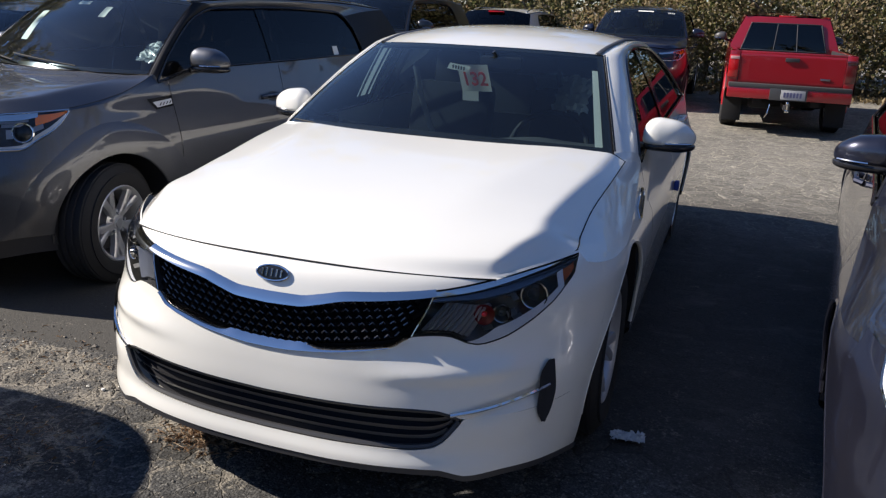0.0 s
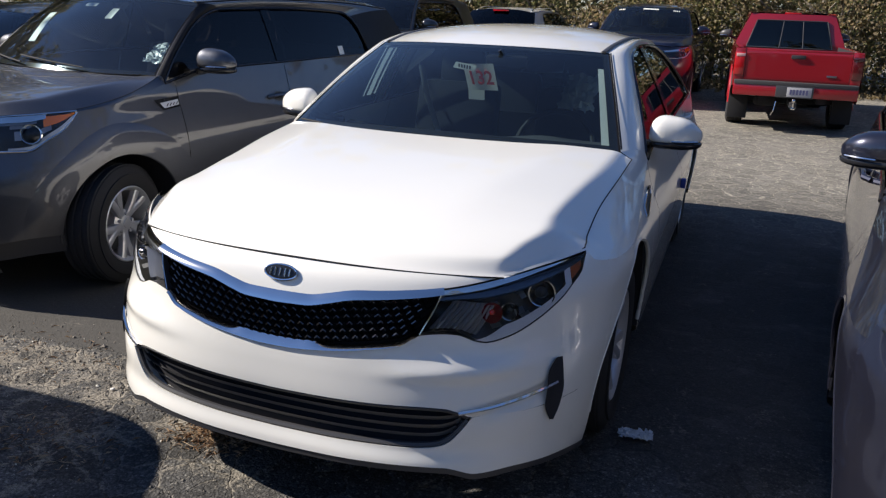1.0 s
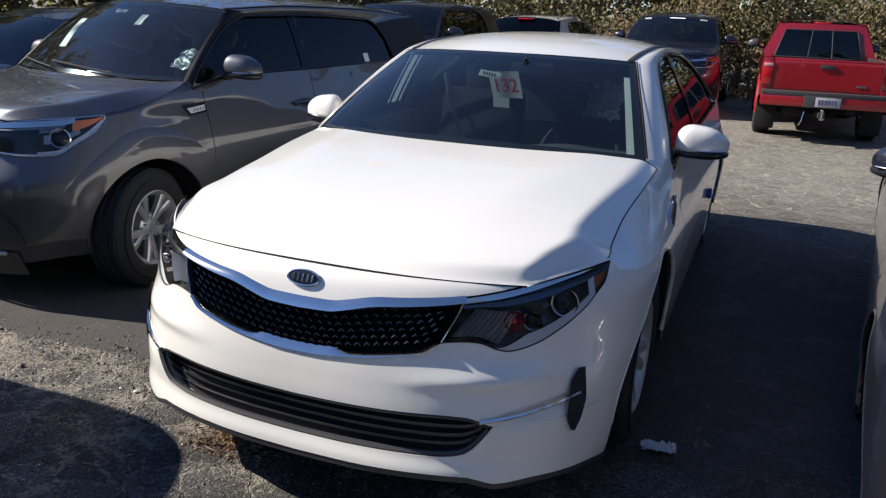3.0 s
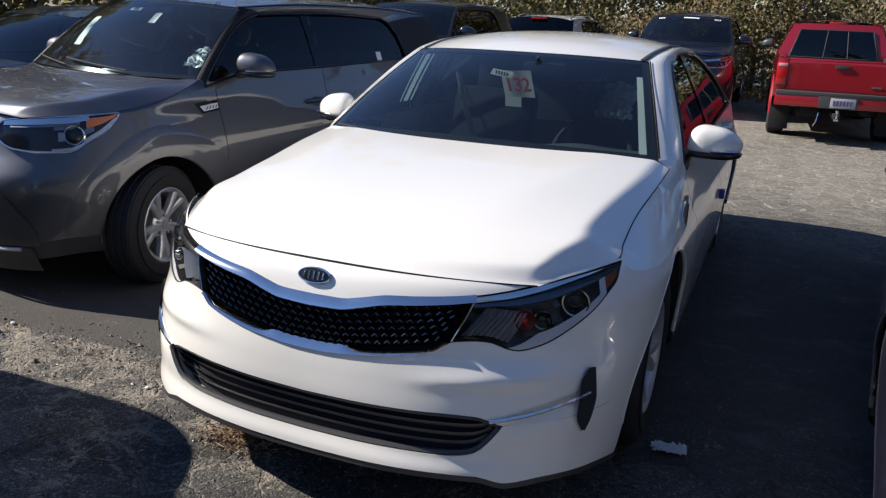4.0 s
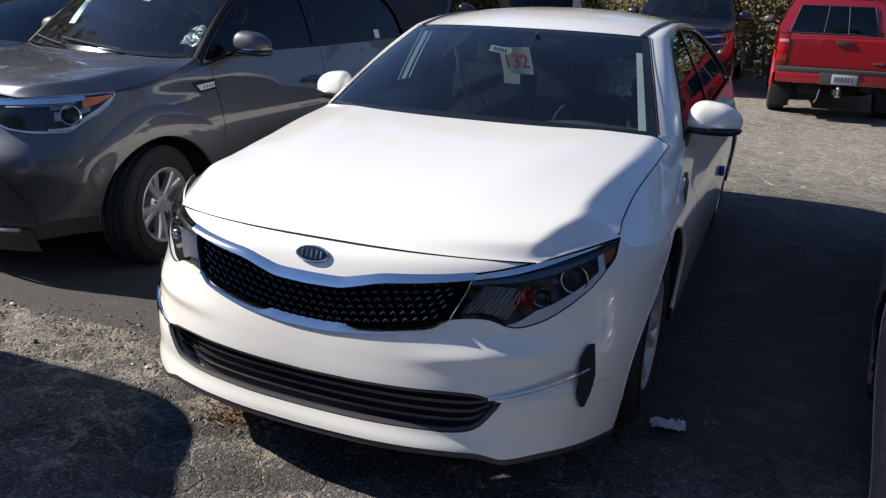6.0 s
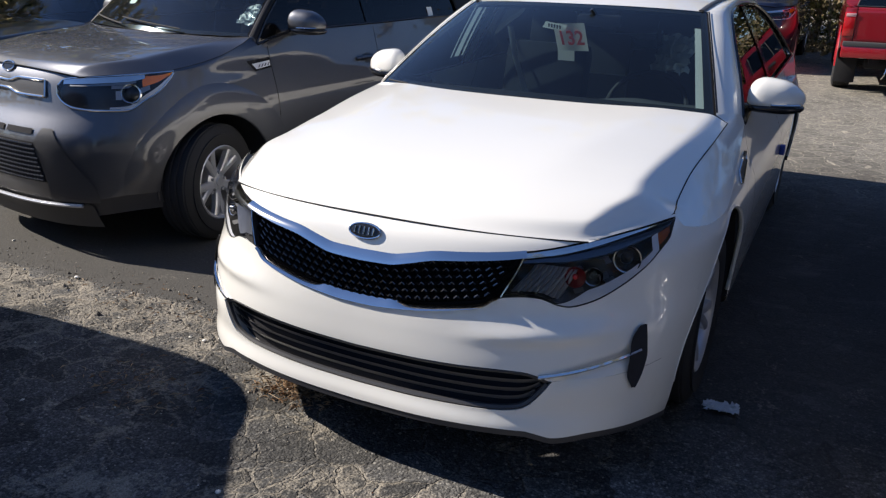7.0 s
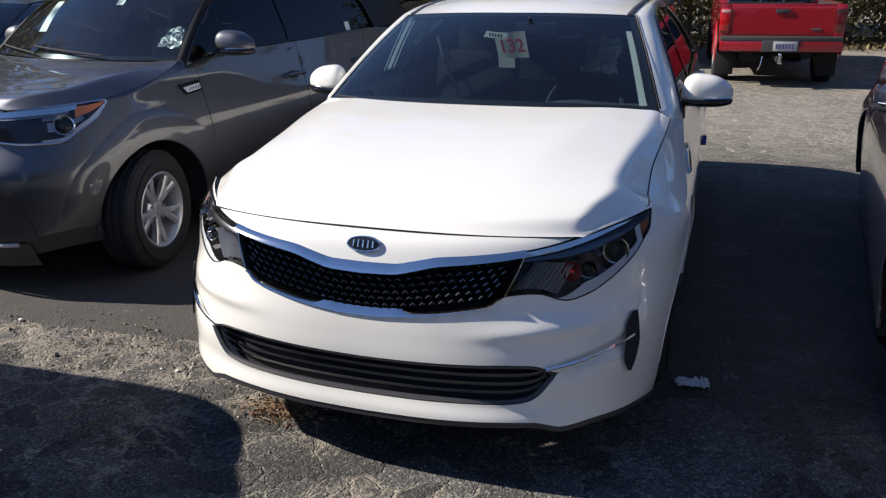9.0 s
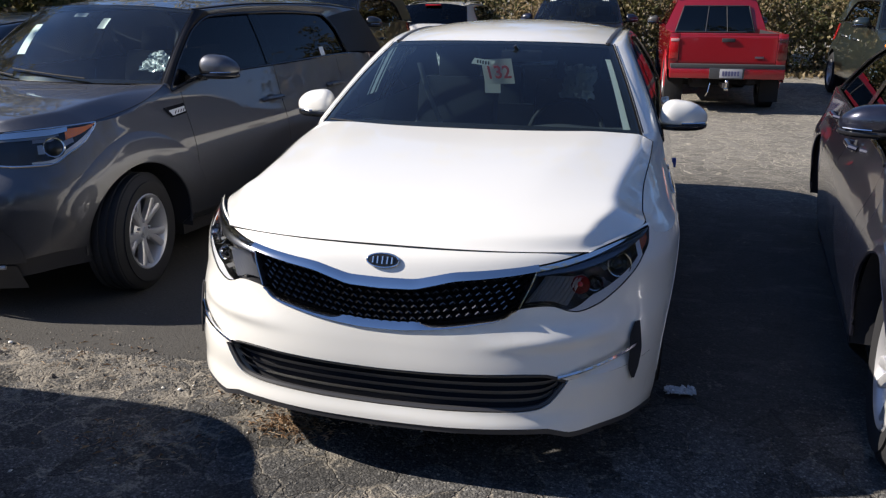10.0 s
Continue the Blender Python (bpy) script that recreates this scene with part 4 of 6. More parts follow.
    part("grille_frame_top", grid(chrome_band(lambda a: f.r4(a) + 0.002, lambda a: f.r4(a) - band(a), 0.001, 0.014), span(-0.505, 0.505, 60), [0, 0.12, 0.25, 0.4, 0.55, 0.7, 0.85, 1.0]), CHROME, grille, "polished chrome top bar")
    band2 = curve((0, 0.022), (0.11, 0.022), (0.17, 0.012), (0.32, 0.010), (0.45, 0.007))
    part("grille_frame_bottom", grid(chrome_band(lambda a: f.r3(a) - 0.002, lambda a: f.r3(a) + band2(a), 0.007, -0.010), span(-0.43, 0.43, 60), [0, 0.12, 0.25, 0.4, 0.55, 0.7, 0.85, 1.0]), CHROME, grille, "polished chrome lower bar")
    # emblem: black oval with a bright rim, no letters
    z, w = 0.763, 0.0
    n, c = s.normal(0, z), s(0, z)
    up = np.cross(np.array((1, 0, 0)), n)
    up = -up if up[2] < 0 else up
    oval = bmesh.new()
    grid(lambda r, k: c + n * (0.004 + 0.004 * math.sqrt(max(0, 1 - r * r))) + np.array((0.053 * r * math.cos(k), 0, 0)) + up * 0.0225 * r * math.sin(k), span(0.0, 1, 6), span(0, 2 * math.pi, 40), oval)
    emblem = part("emblem", oval, GLOSS, car_, "black oval badge with bright rim")
    part("emblem_rim", tube([c + n * 0.005 + np.array((0.053 * math.cos(k), 0, 0)) + up * 0.0225 * math.sin(k) for k in span(0, 2 * math.pi, 40)], 0.0032, 6), CHROME, emblem)
    marks = bmesh.new()
    for x0, x1, zz0, zz1 in ((-0.031, -0.031, -0.8, 0.8), (-0.016, -0.016, -0.9, 0.9), (0.0, 0.0, -0.9, 0.9), (0.016, 0.016, -0.9, 0.9), (0.031, 0.031, -0.8, 0.8)):
        tube([c + n * 0.0095 + np.array((x0, 0, 0)) + up * 0.013 * zz0, c + n * 0.0095 + np.array((x1, 0, 0)) + up * 0.013 * zz1], 0.0026, 5, marks)
    part("emblem_bars", marks, CHROME, emblem)
    # headlights
    for q in (1, -1):
        def on_lamp(t, v, depth, lift=0.0):
            a = inner_edge(v) + 0.006
            w = a + (1.030 - a) * t
            z = f.r3(w) + (f.r4(w) - 0.005 - f.r3(w)) * v
            return s(q * w, z) - depth * s.normal(q * w, z)
        lamp = part("headlight", grid(lambda t, v: on_lamp(t, v, 0.05 + 0.03 * math.sin(math.pi * v) * (1 - t)), span(0, 1, 30), span(0, 1, 8)), LAMP_BLACK, car_)
        o = part("lens", grid(lambda t, v: on_lamp(t, v, -0.003), span(0, 1, 40), span(0, 1, 10)), LENS, lamp)
        o.visible_shadow = False
        walls = bmesh.new()
        for v in (0.0, 1.0):
            grid(lambda t, d: on_lamp(t, v, 0.055 * d), span(0, 1, 30), [0, 1], walls)
        grid(lambda v, d: on_lamp(0, v, 0.055 * d), span(0, 1, 6), [0, 1], walls)
        part("housing", walls, BLACK, lamp)

        def placed(profile, c0, d, n=28):
            b = lathe(profile, n)
            bmesh.ops.transform(b, matrix=Matrix.Translation(c0) @ Vector(d).to_track_quat("X", "Z").to_matrix().to_4x4(), verts=b.verts)
            return b
        # the main projector and the smaller inner one: chrome bowl, clear eye, bright ring
        for t, v, r in ((0.43, 0.42, 0.024), (0.635, 0.47, 0.036)):
            c0 = on_lamp(t, v, 0.022)
            d = s.normal(q * 0.7, 0.7) * 0.45 + np.array((q * 0.05, -0.75, 0.12))
            d /= np.linalg.norm(d)
            part("projector", placed([(-0.035, 0.0), (-0.03, r * 0.4), (-0.018, r * 0.75), (0.0, r * 0.96), (0.004, r)], c0, d), CHROME, lamp)
            part("projector_lens", placed([(-0.006, 0.0), (-0.008, r * 0.3), (-0.014, r * 0.5), (-0.028, r * 0.56)], c0, d, 24), GLOSS, lamp)
            part("projector_ring", placed([(0.0, r * 0.96), (0.006, r * 1.02), (0.007, r * 1.10), (0.0, r * 1.16), (-0.02, r * 1.18)], c0, d), CHROME, lamp)
        # ribbed inner reflector
        ribs = bmesh.new()
        for k in range(9):
            t0 = 0.035 + 0.028 * k
            grid(lambda t, v: on_lamp(t0 + 0.028 * t + 0.05 * v, 0.10 + (0.66 - 0.012 * k) * v, 0.034 - 0.012 * math.sin(math.pi * t) - 0.006 * v), span(0, 1, 4), span(0, 1, 6), ribs)
        part("reflector", ribs, REFLECTOR, lamp)
        # red glow beside the inner projector, put in as an added red bead and bowl
        c0 = on_lamp(0.315, 0.50, 0.010)
        d = s.normal(q * 0.6, 0.7) * 0.5 + np.array((0, -0.7, 0.1))
        d /= np.linalg.norm(d)
        if q > 0:
            part("glow_bowl", placed([(-0.022, 0.0), (-0.016, 0.014), (-0.004, 0.026), (0.0, 0.030)], c0, d, 20), RED_BOWL, lamp, "dark red bowl standing in for a red glow")
            part("glow_bead", placed([(0.004, 0.0), (0.002, 0.006), (-0.004, 0.009), (-0.016, 0.009)], c0, d, 14), REDLENS, lamp)
        # small bright ledges between the projectors
        ledge = bmesh.new()
        for t0, v0, l, h in ((0.30, 0.62, 0.05, 0.05), (0.345, 0.22, 0.05, 0.04), (0.47, 0.30, 0.05, 0.09), (0.485, 0.58, 0.035, 0.12), (0.52, 0.16, 0.05, 0.05), (0.445, 0.70, 0.06, 0.03)):
            grid(lambda t, v: on_lamp(t0 + l * t, v0 + h * v, 0.012 + 0.025 * v), span(0, 1, 5), span(0, 1, 4), ledge)
        part("reflector_ledge", ledge, REFLECTOR, lamp)
        marker = part("amber_marker", grid(lambda t, v: on_lamp(0.85 + 0.12 * t, 0.14 + 0.50 * v, 0.010 + 0.004 * math.cos(12 * math.pi * t)), span(0, 1, 48), span(0, 1, 5)), SHADED_AMBER, lamp, "ribbed amber corner marker")

        def bar_at(t, v):
            if t < 0.68:
                k = t / 0.68
                return on_lamp(0.27 + 0.535 * k + 0.03 * (1 - v) * k, 0.02 + 0.22 * v * min(1.0, 4 * k), 0.004)
            k = (t - 0.68) / 0.32
            return on_lamp(0.795 + 0.052 * (1 - v) + 0.004 * k, 0.02 + 0.22 * v * (1 - k) + 0.66 * k, 0.004)
        part("light_bar", grid(bar_at, span(0, 1, 44), span(0, 1, 3)), LIGHT_BAR, lamp, "pale daytime light bar")
        part("brow", grid(lambda t, v: on_lamp(t, 0.79 - 0.10 * t * t + (0.21 + 0.10 * t * t) * v, 0.003 + 0.014 * v * v), span(0, 1, 30), span(0, 1, 4)), BROW, lamp, "smoked chrome brow")
        part("brow_trim", grid(lambda t, v: on_lamp(t, 0.885 + 0.095 * t + (0.115 - 0.095 * t) * v, -0.002 - 0.001 * v), span(0, 1, 30), span(0, 1, 4)), CHROME, lamp, "chrome strip along the upper edge")
        part("inner_trim", tube([on_lamp(0.0, v, -0.001) for v in span(0.03, 0.95, 10)], 0.0028, 6), CHROME, lamp)
        part("brow_edge", tube([on_lamp(t, 0.78 - 0.10 * t * t, 0.008) for t in span(0.02, 0.98, 24)], 0.003, 6), GLOSS, lamp)
        # corner vent with the chrome blade in front of it
        vent = bmesh.new()
        edge_o = curve((0.358, 0.922), (0.40, 0.939), (0.44, 0.942), (0.49, 0.926), (0.543, 0.904))
        edge_i = curve((0.358, 0.908), (0.41, 0.874), (0.46, 0.868), (0.51, 0.858), (0.543, 0.876))
        def mouth(t, z, d):
            w = edge_i(z) + (edge_o(z) - edge_i(z)) * t
            return s(q * w, z) + d * s.normal(q * w, z)
        grid(lambda t, z: mouth(t, z, 0.010 - 0.006 * (math.sin(math.pi * t) if 0 < t < 1 else 0)), span(0, 1, 6), span(0.358, 0.543, 14), vent)
        hole = part("corner_vent", vent, DARK, car_)
        blade_z = curve((0.585, 0.419), (0.675, 0.431), (0.78, 0.448), (0.87, 0.462), (0.915, 0.469))
        part("chrome_blade", strip(s, [(q * w, blade_z(w) + 0.002) for w in span(0.585, 0.912, 20)], 0.013, 0.004), CHROME, hole, "thin chrome blade")


def white_fittings(car_, p, f):
    s = p.shell
    for q in (1, -1):
        mirror(car_, q * 0.938, 1.765, 1.012, q, WHITE)
        # fender vent: chrome rim round a dark slot
        pts = [(s.w_y(1.24), 0.765), (s.w_y(1.27), 0.80), (s.w_y(1.47), 0.838), (s.w_y(1.51), 0.834), (s.w_y(1.48), 0.805), (s.w_y(1.28), 0.762)]
        ring = [s(q * w, z) + 0.004 * s.normal(q * w, z) for w, z in pts + pts[:1]]
        vent = bmesh.new()
        vent.faces.new([vent.verts.new(v) for v in ring[:-1]])
        v = part("fender_vent", vent, BLACK, car_, smooth=False)
        part("vent_rim", tube(ring, 0.005, 6), CHROME, v)
        for y in (2.45, 3.45):
            z = p.shoulder(y) - 0.085
            w = s.w_y(y)
            h = tube([s(q * (w + d), z) + s.normal(q * w, z) * k for d, k in ((-0.10, 0.004), (-0.085, 0.035), (0.085, 0.04), (0.10, 0.004))], 0.013, 8)
            part("door_handle", h, WHITE, car_)
    # wipers
    for x0, x1 in ((-0.56, -0.70),):
        a, b = x0 / 0.75, x1 / 0.75
        pts = [sheet_windshield(p, a + (b - a) * t, 0.004 + 0.016 * t) + np.array((0, -0.012, 0.010)) for t in span(0, 1, 8)]
        part("wiper", tube(pts, 0.004, 6), RUBBER, car_)


def white_cabin(car_, p):
    """The papers behind the windshield, the mirror that they hang by, pale trim and a plastic cover on the driver's headrest."""
    rear = bmesh.new()
    box(rear, -0.10, 0.10, -0.02, 0.02, -0.028, 0.028, 0.014, pose(0.15, 1.80, 1.285, 8, 0, 0))
    rv = part("rearview_mirror", rear, GLOSS, car_)
    part("mirror_stem", tube([(0.15, 1.80, 1.285), (0.12, 1.77, 1.335)], 0.01, 6), GLOSS, rv)
    tag = bmesh.new()
    grid(lambda u, v: np.array((0.045 + 0.078 * u - 0.0065 * v, 1.735 - 0.03 * v - 0.0175 * u + 0.001 * math.sin(3 * u), 1.212 + 0.062 * v + 0.005 * u)), span(-1, 1, 8), span(-1, 1, 6), tag)
    paper = part("price_tag", tag, PAPER, car_, "white paper tag with red number")
    tu, tv = Vector((0.078, -0.0175, 0.005)).normalized(), Vector((-0.0065, -0.03, 0.062))
    face = tu.cross(tv).normalized()
    tv = face.cross(tu)
    at = Vector((0.047, 1.735, 1.207)) + 0.003 * face
    lie = Matrix((tu, tv, face)).transposed().to_4x4()
    flat_text("number", "132", 0.098, Matrix.Translation(at) @ lie @ Matrix.Diagonal((0.92, 1, 1, 1)), REDINK, paper, 0.0018)
    low = bmesh.new()
    grid(lambda u, v: np.array((0.008 + 0.040 * u, 1.795 - 0.010 * v, 1.150 + 0.05 * v)), span(-1, 1, 3), span(-1, 1, 3), low)
    part("paper_slip", low, PAPER, car_)
    strip_ = bmesh.new()
    grid(lambda u, v: np.array((-0.022 + 0.054 * u + 0.010 * v, 1.700 - 0.008 * v - 0.010 * u, 1.258 + 0.014 * v - 0.006 * u)), span(-1, 1, 5), span(-1, 1, 3), strip_)
    label_ = part("stock_label", strip_, PAPER, car_)
    for k in range(5):
        c = np.array((-0.050 + 0.014 * k, 1.7018 - 0.0026 * k, 1.2615 - 0.0016 * k))
        b = bmesh.new()
        box(b, c[0] - 0.004, c[0] + 0.004, c[1] - 0.0004, c[1] + 0.0004, c[2] - 0.008, c[2] + 0.008)
        part("label_bar", b, INK, label_, smooth=False)
    cover = bmesh.new()
    def folds(u, v):
        q = Vector((u * 3.1, v * 3.3, 7.7))
        return np.array((0.385 + 0.09 * u + 0.03 * noise.noise(q), 2.40 + 0.10 * v + 0.04 * noise.noise(q * 1.7) - 0.06 * (1 - u * u), 1.115 + 0.085 * v + 0.03 * noise.noise(q * 1.3 + Vector((3, 0, 0)))))
    grid(folds, span(-1, 1, 16), span(-1, 1, 12), cover)
    part("headrest_cover", cover, SEATPLASTIC, car_, "crumpled clear plastic cover")
    for q in (-1,):
        for y, w in ((2.40, 0.030), (2.475, 0.012), (2.33, 0.008)):
            part("pillar_trim", grid(lambda u, v: side_point(p, y + w * u, p.shoulder(y) + 0.02 + (p.glass_top(y) - p.shoulder(y) - 0.03) * v, -0.05) * np.array((q, 1, 1)), span(-1, 1, 2), span(0, 1, 8)), PILLAR_IN, car_)
        belt = tube([np.array((q * 0.60, 2.60, 1.18)), np.array((q * 0.52, 2.50, 1.02)), np.array((q * 0.40, 2.42, 0.80))], 0.018, 6, flat=0.2)
        part("seat_belt", belt, PILLAR_IN, car_)
    # blue foam guard on the door's edge
    s = p.shell
    guard = bmesh.new()
    box(guard, -0.012, 0.014, -0.02, 0.02, -0.026, 0.026, 0.006, pose(s.half(0.62) + 0.012, 2.69, 0.625))
    part("door_guard", guard, BLUEFOAM, car_, "blue foam door edge guard")


WHITE_CAR = thing("sedan", pose(0, 0, 0), "glossy white four-door sedan with chrome-framed mesh grille, parked on asphalt", "car", "parked cars")
car_body(WHITE_CAR, SEDAN_SPEC, WHITE)
white_face(WHITE_CAR, SEDAN_SPEC, FACE, WHITE)
white_fittings(WHITE_CAR, SEDAN_SPEC, FACE)
white_cabin(WHITE_CAR, SEDAN_SPEC)
HATCH = Shell(4.14,
              half=curve((0.2, 0.86), (0.35, 0.885), (0.55, 0.90), (0.7, 0.895), (0.82, 0.87), (0.92, 0.84), (1.02, 0.815), (1.12, 0.79)),
              nose=curve((0.18, 0.10), (0.24, 0.03), (0.34, 0.0), (0.55, 0.0), (0.62, 0.008), (0.70, 0.048), (0.75, 0.076), (0.8, 0.092), (0.9, 0.122), (0.97, 0.17), (1.05, 0.4)),
              tail=curve((0.2, 0.08), (0.5, 0.0), (0.8, 0.03), (1.1, 0.10)), corner=0.85, power=2.8)

HATCH_SPEC = Spec(
    shell=HATCH, yf=0.78, yr=3.36, r=0.325, rim=0.207, spokes=5, outer=0.885, arch=0.376, sill=0.33, tip=1.12, v_tip=0.25,
    shoulder=curve((0.5, 0.945), (0.75, 0.965), (0.95, 0.995), (1.16, 1.045), (1.5, 1.105), (2.3, 1.12), (3.1, 1.135), (4.14, 1.12)),
    ex=curve((0, 0.55), (0.12, 0.69), (0.25, 0.80), (0.6, 0.815), (0.85, 0.80), (1, 0.775)),
    ey=curve((0, 0.20), (0.12, 0.32), (0.25, 0.57), (0.6, 0.86), (0.85, 1.05), (1, 1.14)),
    ez=curve((0, 0.932), (0.12, 0.945), (0.25, 0.955), (0.6, 1.0), (0.85, 1.055), (1, 1.085)),
    cy=curve((0, 0.145), (0.06, 0.20), (0.25, 0.34), (0.5, 0.56), (0.75, 0.78), (1, 0.99)),
    cz=curve((0, 0.957), (0.06, 0.982), (0.25, 1.015), (0.5, 1.045), (0.75, 1.065), (1, 1.082)),
    fold=curve((0, 0.9), (0.25, 0.86), (1, 0.86)), hood_k=2.6, ridge=curve((0, 0.0), (1, 0.0)), dish=curve((0, 0.0), (1, 0.0)), base=(0.765, 1.0, 1.14, 1.087, 1.090),
    top=(0.64, 1.50, 1.635, 1.515, 1.485),
    roof=curve((1.45, 1.50), (1.5, 1.515), (1.8, 1.555), (2.3, 1.58), (3.0, 1.575), (3.75, 1.535)),
    roof_end=(3.75, 3.70), roof_x=curve((1.6, 0.64), (2.4, 0.655), (3.2, 0.66), (3.7, 0.66)),
    roof_z=curve((1.635, 1.485), (2.3, 1.515), (3.0, 1.51), (3.7, 1.47)),
    glass=(1.16, 3.27), pillars=(1.78, 3.14), tumble=0.34,
    glass_top=curve((1.16, 1.06), (1.3, 1.20), (1.6, 1.405), (1.78, 1.455), (2.5, 1.468), (3.06, 1.448), (3.16, 1.40), (3.24, 1.28), (3.27, 1.15)),
    back=(0.745, 4.04, 4.0, 1.12, 1.10), seams=(1.235, 2.22, 3.08), hatch=True)


def simple_face(car_, p, coat, lamp_lo, lamp_hi, lamp_w, grille, low):
    """A car's face with lamps and grille set on the skin. grille: (half width, low, high); low: the bumper's dark mouth, likewise."""
    s = p.shell
    end = s.w_y(p.yf - p.arch)
    seam = s.w_x(p.ex(0))
    zc, ze = p.cz(0), p.ez(0)
    hi = curve((0, zc - 0.002), (seam * 0.5, zc - 0.25 * (zc - ze)), (seam, ze - 0.002), (p.tip, p.shoulder(y_of(p, p.tip))), (p.tip + 0.3, p.shoulder(y_of(p, p.tip)) + 0.02))
    lo = curve((0, p.sill - 0.02), (0.6, p.sill - 0.02), (0.9, p.sill + 0.01), (1.3, p.sill + 0.01))
    ws = span(-end, end, 90)
    part("front_bumper", wrap(s, lo, hi, 0, 0, nv=26, ws=ws), coat, car_)
    part("lower_lip", grid(lambda w, v: s(w, lo(abs(w))) + np.array((-math.copysign(0.02 * v, w) * (abs(w) > 0.5), 0.01 + 0.03 * v, 0.004 - 0.10 * v)), ws, span(0, 1, 4)), BLACK, car_)
    for q in (1, -1):
        a, b = lamp_w
        def on(t, v, d):
            w = a + (b - a) * t
            return s(q * w, lamp_lo(w) + (lamp_hi(w) - lamp_lo(w)) * v) + d * s.normal(q * w, 0.5 * (lamp_lo(w) + lamp_hi(w)))
        lamp = part("headlight", grid(lambda t, v: on(t, v, 0.003), span(0, 1, 26), span(0, 1, 6)), GLOSS, car_)
        o = part("lens", grid(lambda t, v: on(t, v, 0.010 + 0.012 * math.sin(math.pi * v) * math.sin(math.pi * min(1, t + 0.1))), span(0, 1, 26), span(0, 1, 8)), LENS, lamp)
        o.visible_shadow = False
        part("amber_marker", grid(lambda t, v: on(0.72 + 0.26 * t, 0.50 + 0.40 * v * (1 - 0.2 * t), 0.009), span(0, 1, 8), span(0, 1, 3)), AMBER, lamp)
        trim = [on(t, 0.0, 0.006) for t in span(0, 1, 24)] + [on(1 - t, 1.0, 0.006) for t in span(0, 1, 24)]
        part("lamp_trim", tube(trim + trim[:1], 0.006, 6), CHROME, lamp)
        c0 = on(0.62, 0.45, 0.004)
        turn = Vector(s.normal(q * (a + b) / 2, 0.8)).to_track_quat("X", "Z").to_matrix().to_4x4()
        bowl = lathe([(0.014, 0.0), (0.012, 0.018), (0.006, 0.032), (0.001, 0.040)], 24)
        bmesh.ops.transform(bowl, matrix=Matrix.Translation(c0) @ turn, verts=bowl.verts)
        part("projector", bowl, GLOSS, lamp)
        ring = lathe([(0.002, 0.040), (0.008, 0.044), (0.009, 0.048), (0.002, 0.053)], 24)
        bmesh.ops.transform(ring, matrix=Matrix.Translation(c0) @ turn, verts=ring.verts)
        part("projector_ring", ring, CHROME, lamp)
        plate = bmesh.new()
        for t0, v0, l, h in ((0.47, 0.62, 0.16, 0.10), (0.50, 0.30, 0.05, 0.26), (0.70, 0.30, 0.08, 0.20), (0.12, 0.72, 0.55, 0.10)):
            grid(lambda t, v: on(t0 + l * t, v0 + h * v, 0.005 + 0.006 * (1 - v)), span(0, 1, 6), span(0, 1, 4), plate)
        part("reflector", plate, REFLECTOR, lamp)
        part("light_bar", grid(lambda t, v: on(0.45 + 0.52 * t, 0.03 + (0.06 + 0.30 * t * t) * v, 0.010), span(0, 1, 20), span(0, 1, 3)), LIGHT_BAR, lamp, "white light guide along the lower edge")
        part("upper_strip", grid(lambda t, v: on(0.06 + 0.68 * t, 0.80 + 0.17 * v, 0.010), span(0, 1, 20), span(0, 1, 3)), CHROME, lamp, "chrome strip along the upper edge")
    half, z0, z1 = grille
    part("grille", grid(lambda w, v: s(w, z0 + (z1 - z0) * v) + 0.004 * s.normal(w, z0), span(-half, half, 30), span(0, 1, 4)), BLACK, car_)
    half, z0, z1 = low
    part("lower_intake", grid(lambda w, v: s(w * (1 - 0.15 * v), z0 + (z1 - z0) * v) + 0.004 * s.normal(w, z0), span(-half, half, 30), span(0, 1, 6)), DARK, car_)


def fittings(car_, p, coat, mx, my, mz, handles, rack=False, scale=1.0):
    s = p.shell
    for q in (1, -1):
        mirror(car_, q * mx, my, mz, q, coat, scale)
        for y, z in handles:
            w = s.w_y(y)
            n = s.normal(q * w, z)
            cup = bmesh.new()
            grid(lambda r, k: s(q * (w + 0.045 * r * math.cos(k)), z + 0.032 * r * math.sin(k)) + n * (0.003 - 0.0 * r), span(0.0, 1, 3), span(0, 2 * math.pi, 20), cup)
            c = part("handle_cup", cup, BLACK, car_)
            part("door_handle", tube([s(q * (w + d), z) + n * k for d, k in ((-0.105, 0.002), (-0.09, 0.032), (0.085, 0.036), (0.10, 0.002))], 0.014, 8), coat, car_)
        if rack:
            pts = [sheet_roof(p, q * 0.86, v) + np.array((0, 0, 0.05 * math.sin(math.pi * min(1, max(0, (v - 0.04) * 6), (0.98 - v) * 6) / 2))) for v in span(0.04, 0.97, 20)]
            part("roof_rack", tube(pts, 0.016, 8), CHROME, car_)


def wipers(car_, p, pairs):
    for a, b in pairs:
        pts = [sheet_windshield(p, a + (b - a) * t, 0.02 + 0.07 * t) + np.array((0, -0.014, 0.014)) for t in span(0, 1, 8)]
        part("wiper", tube(pts, 0.005, 6), RUBBER, car_)


def tail_lamps(car_, p, z0, z1, w_in=0.45, plate=True):
    s = p.shell
    for q in (1, -1):
        a, b = s.w2 + 0.10, s.w2 + w_in
        part("tail_light", grid(lambda w, v: s(q * w, z0 + (z1 - z0) * v) + 0.006 * s.normal(q * w, z0), span(a, b, 12), span(0, 1, 6)), REDLENS, car_)


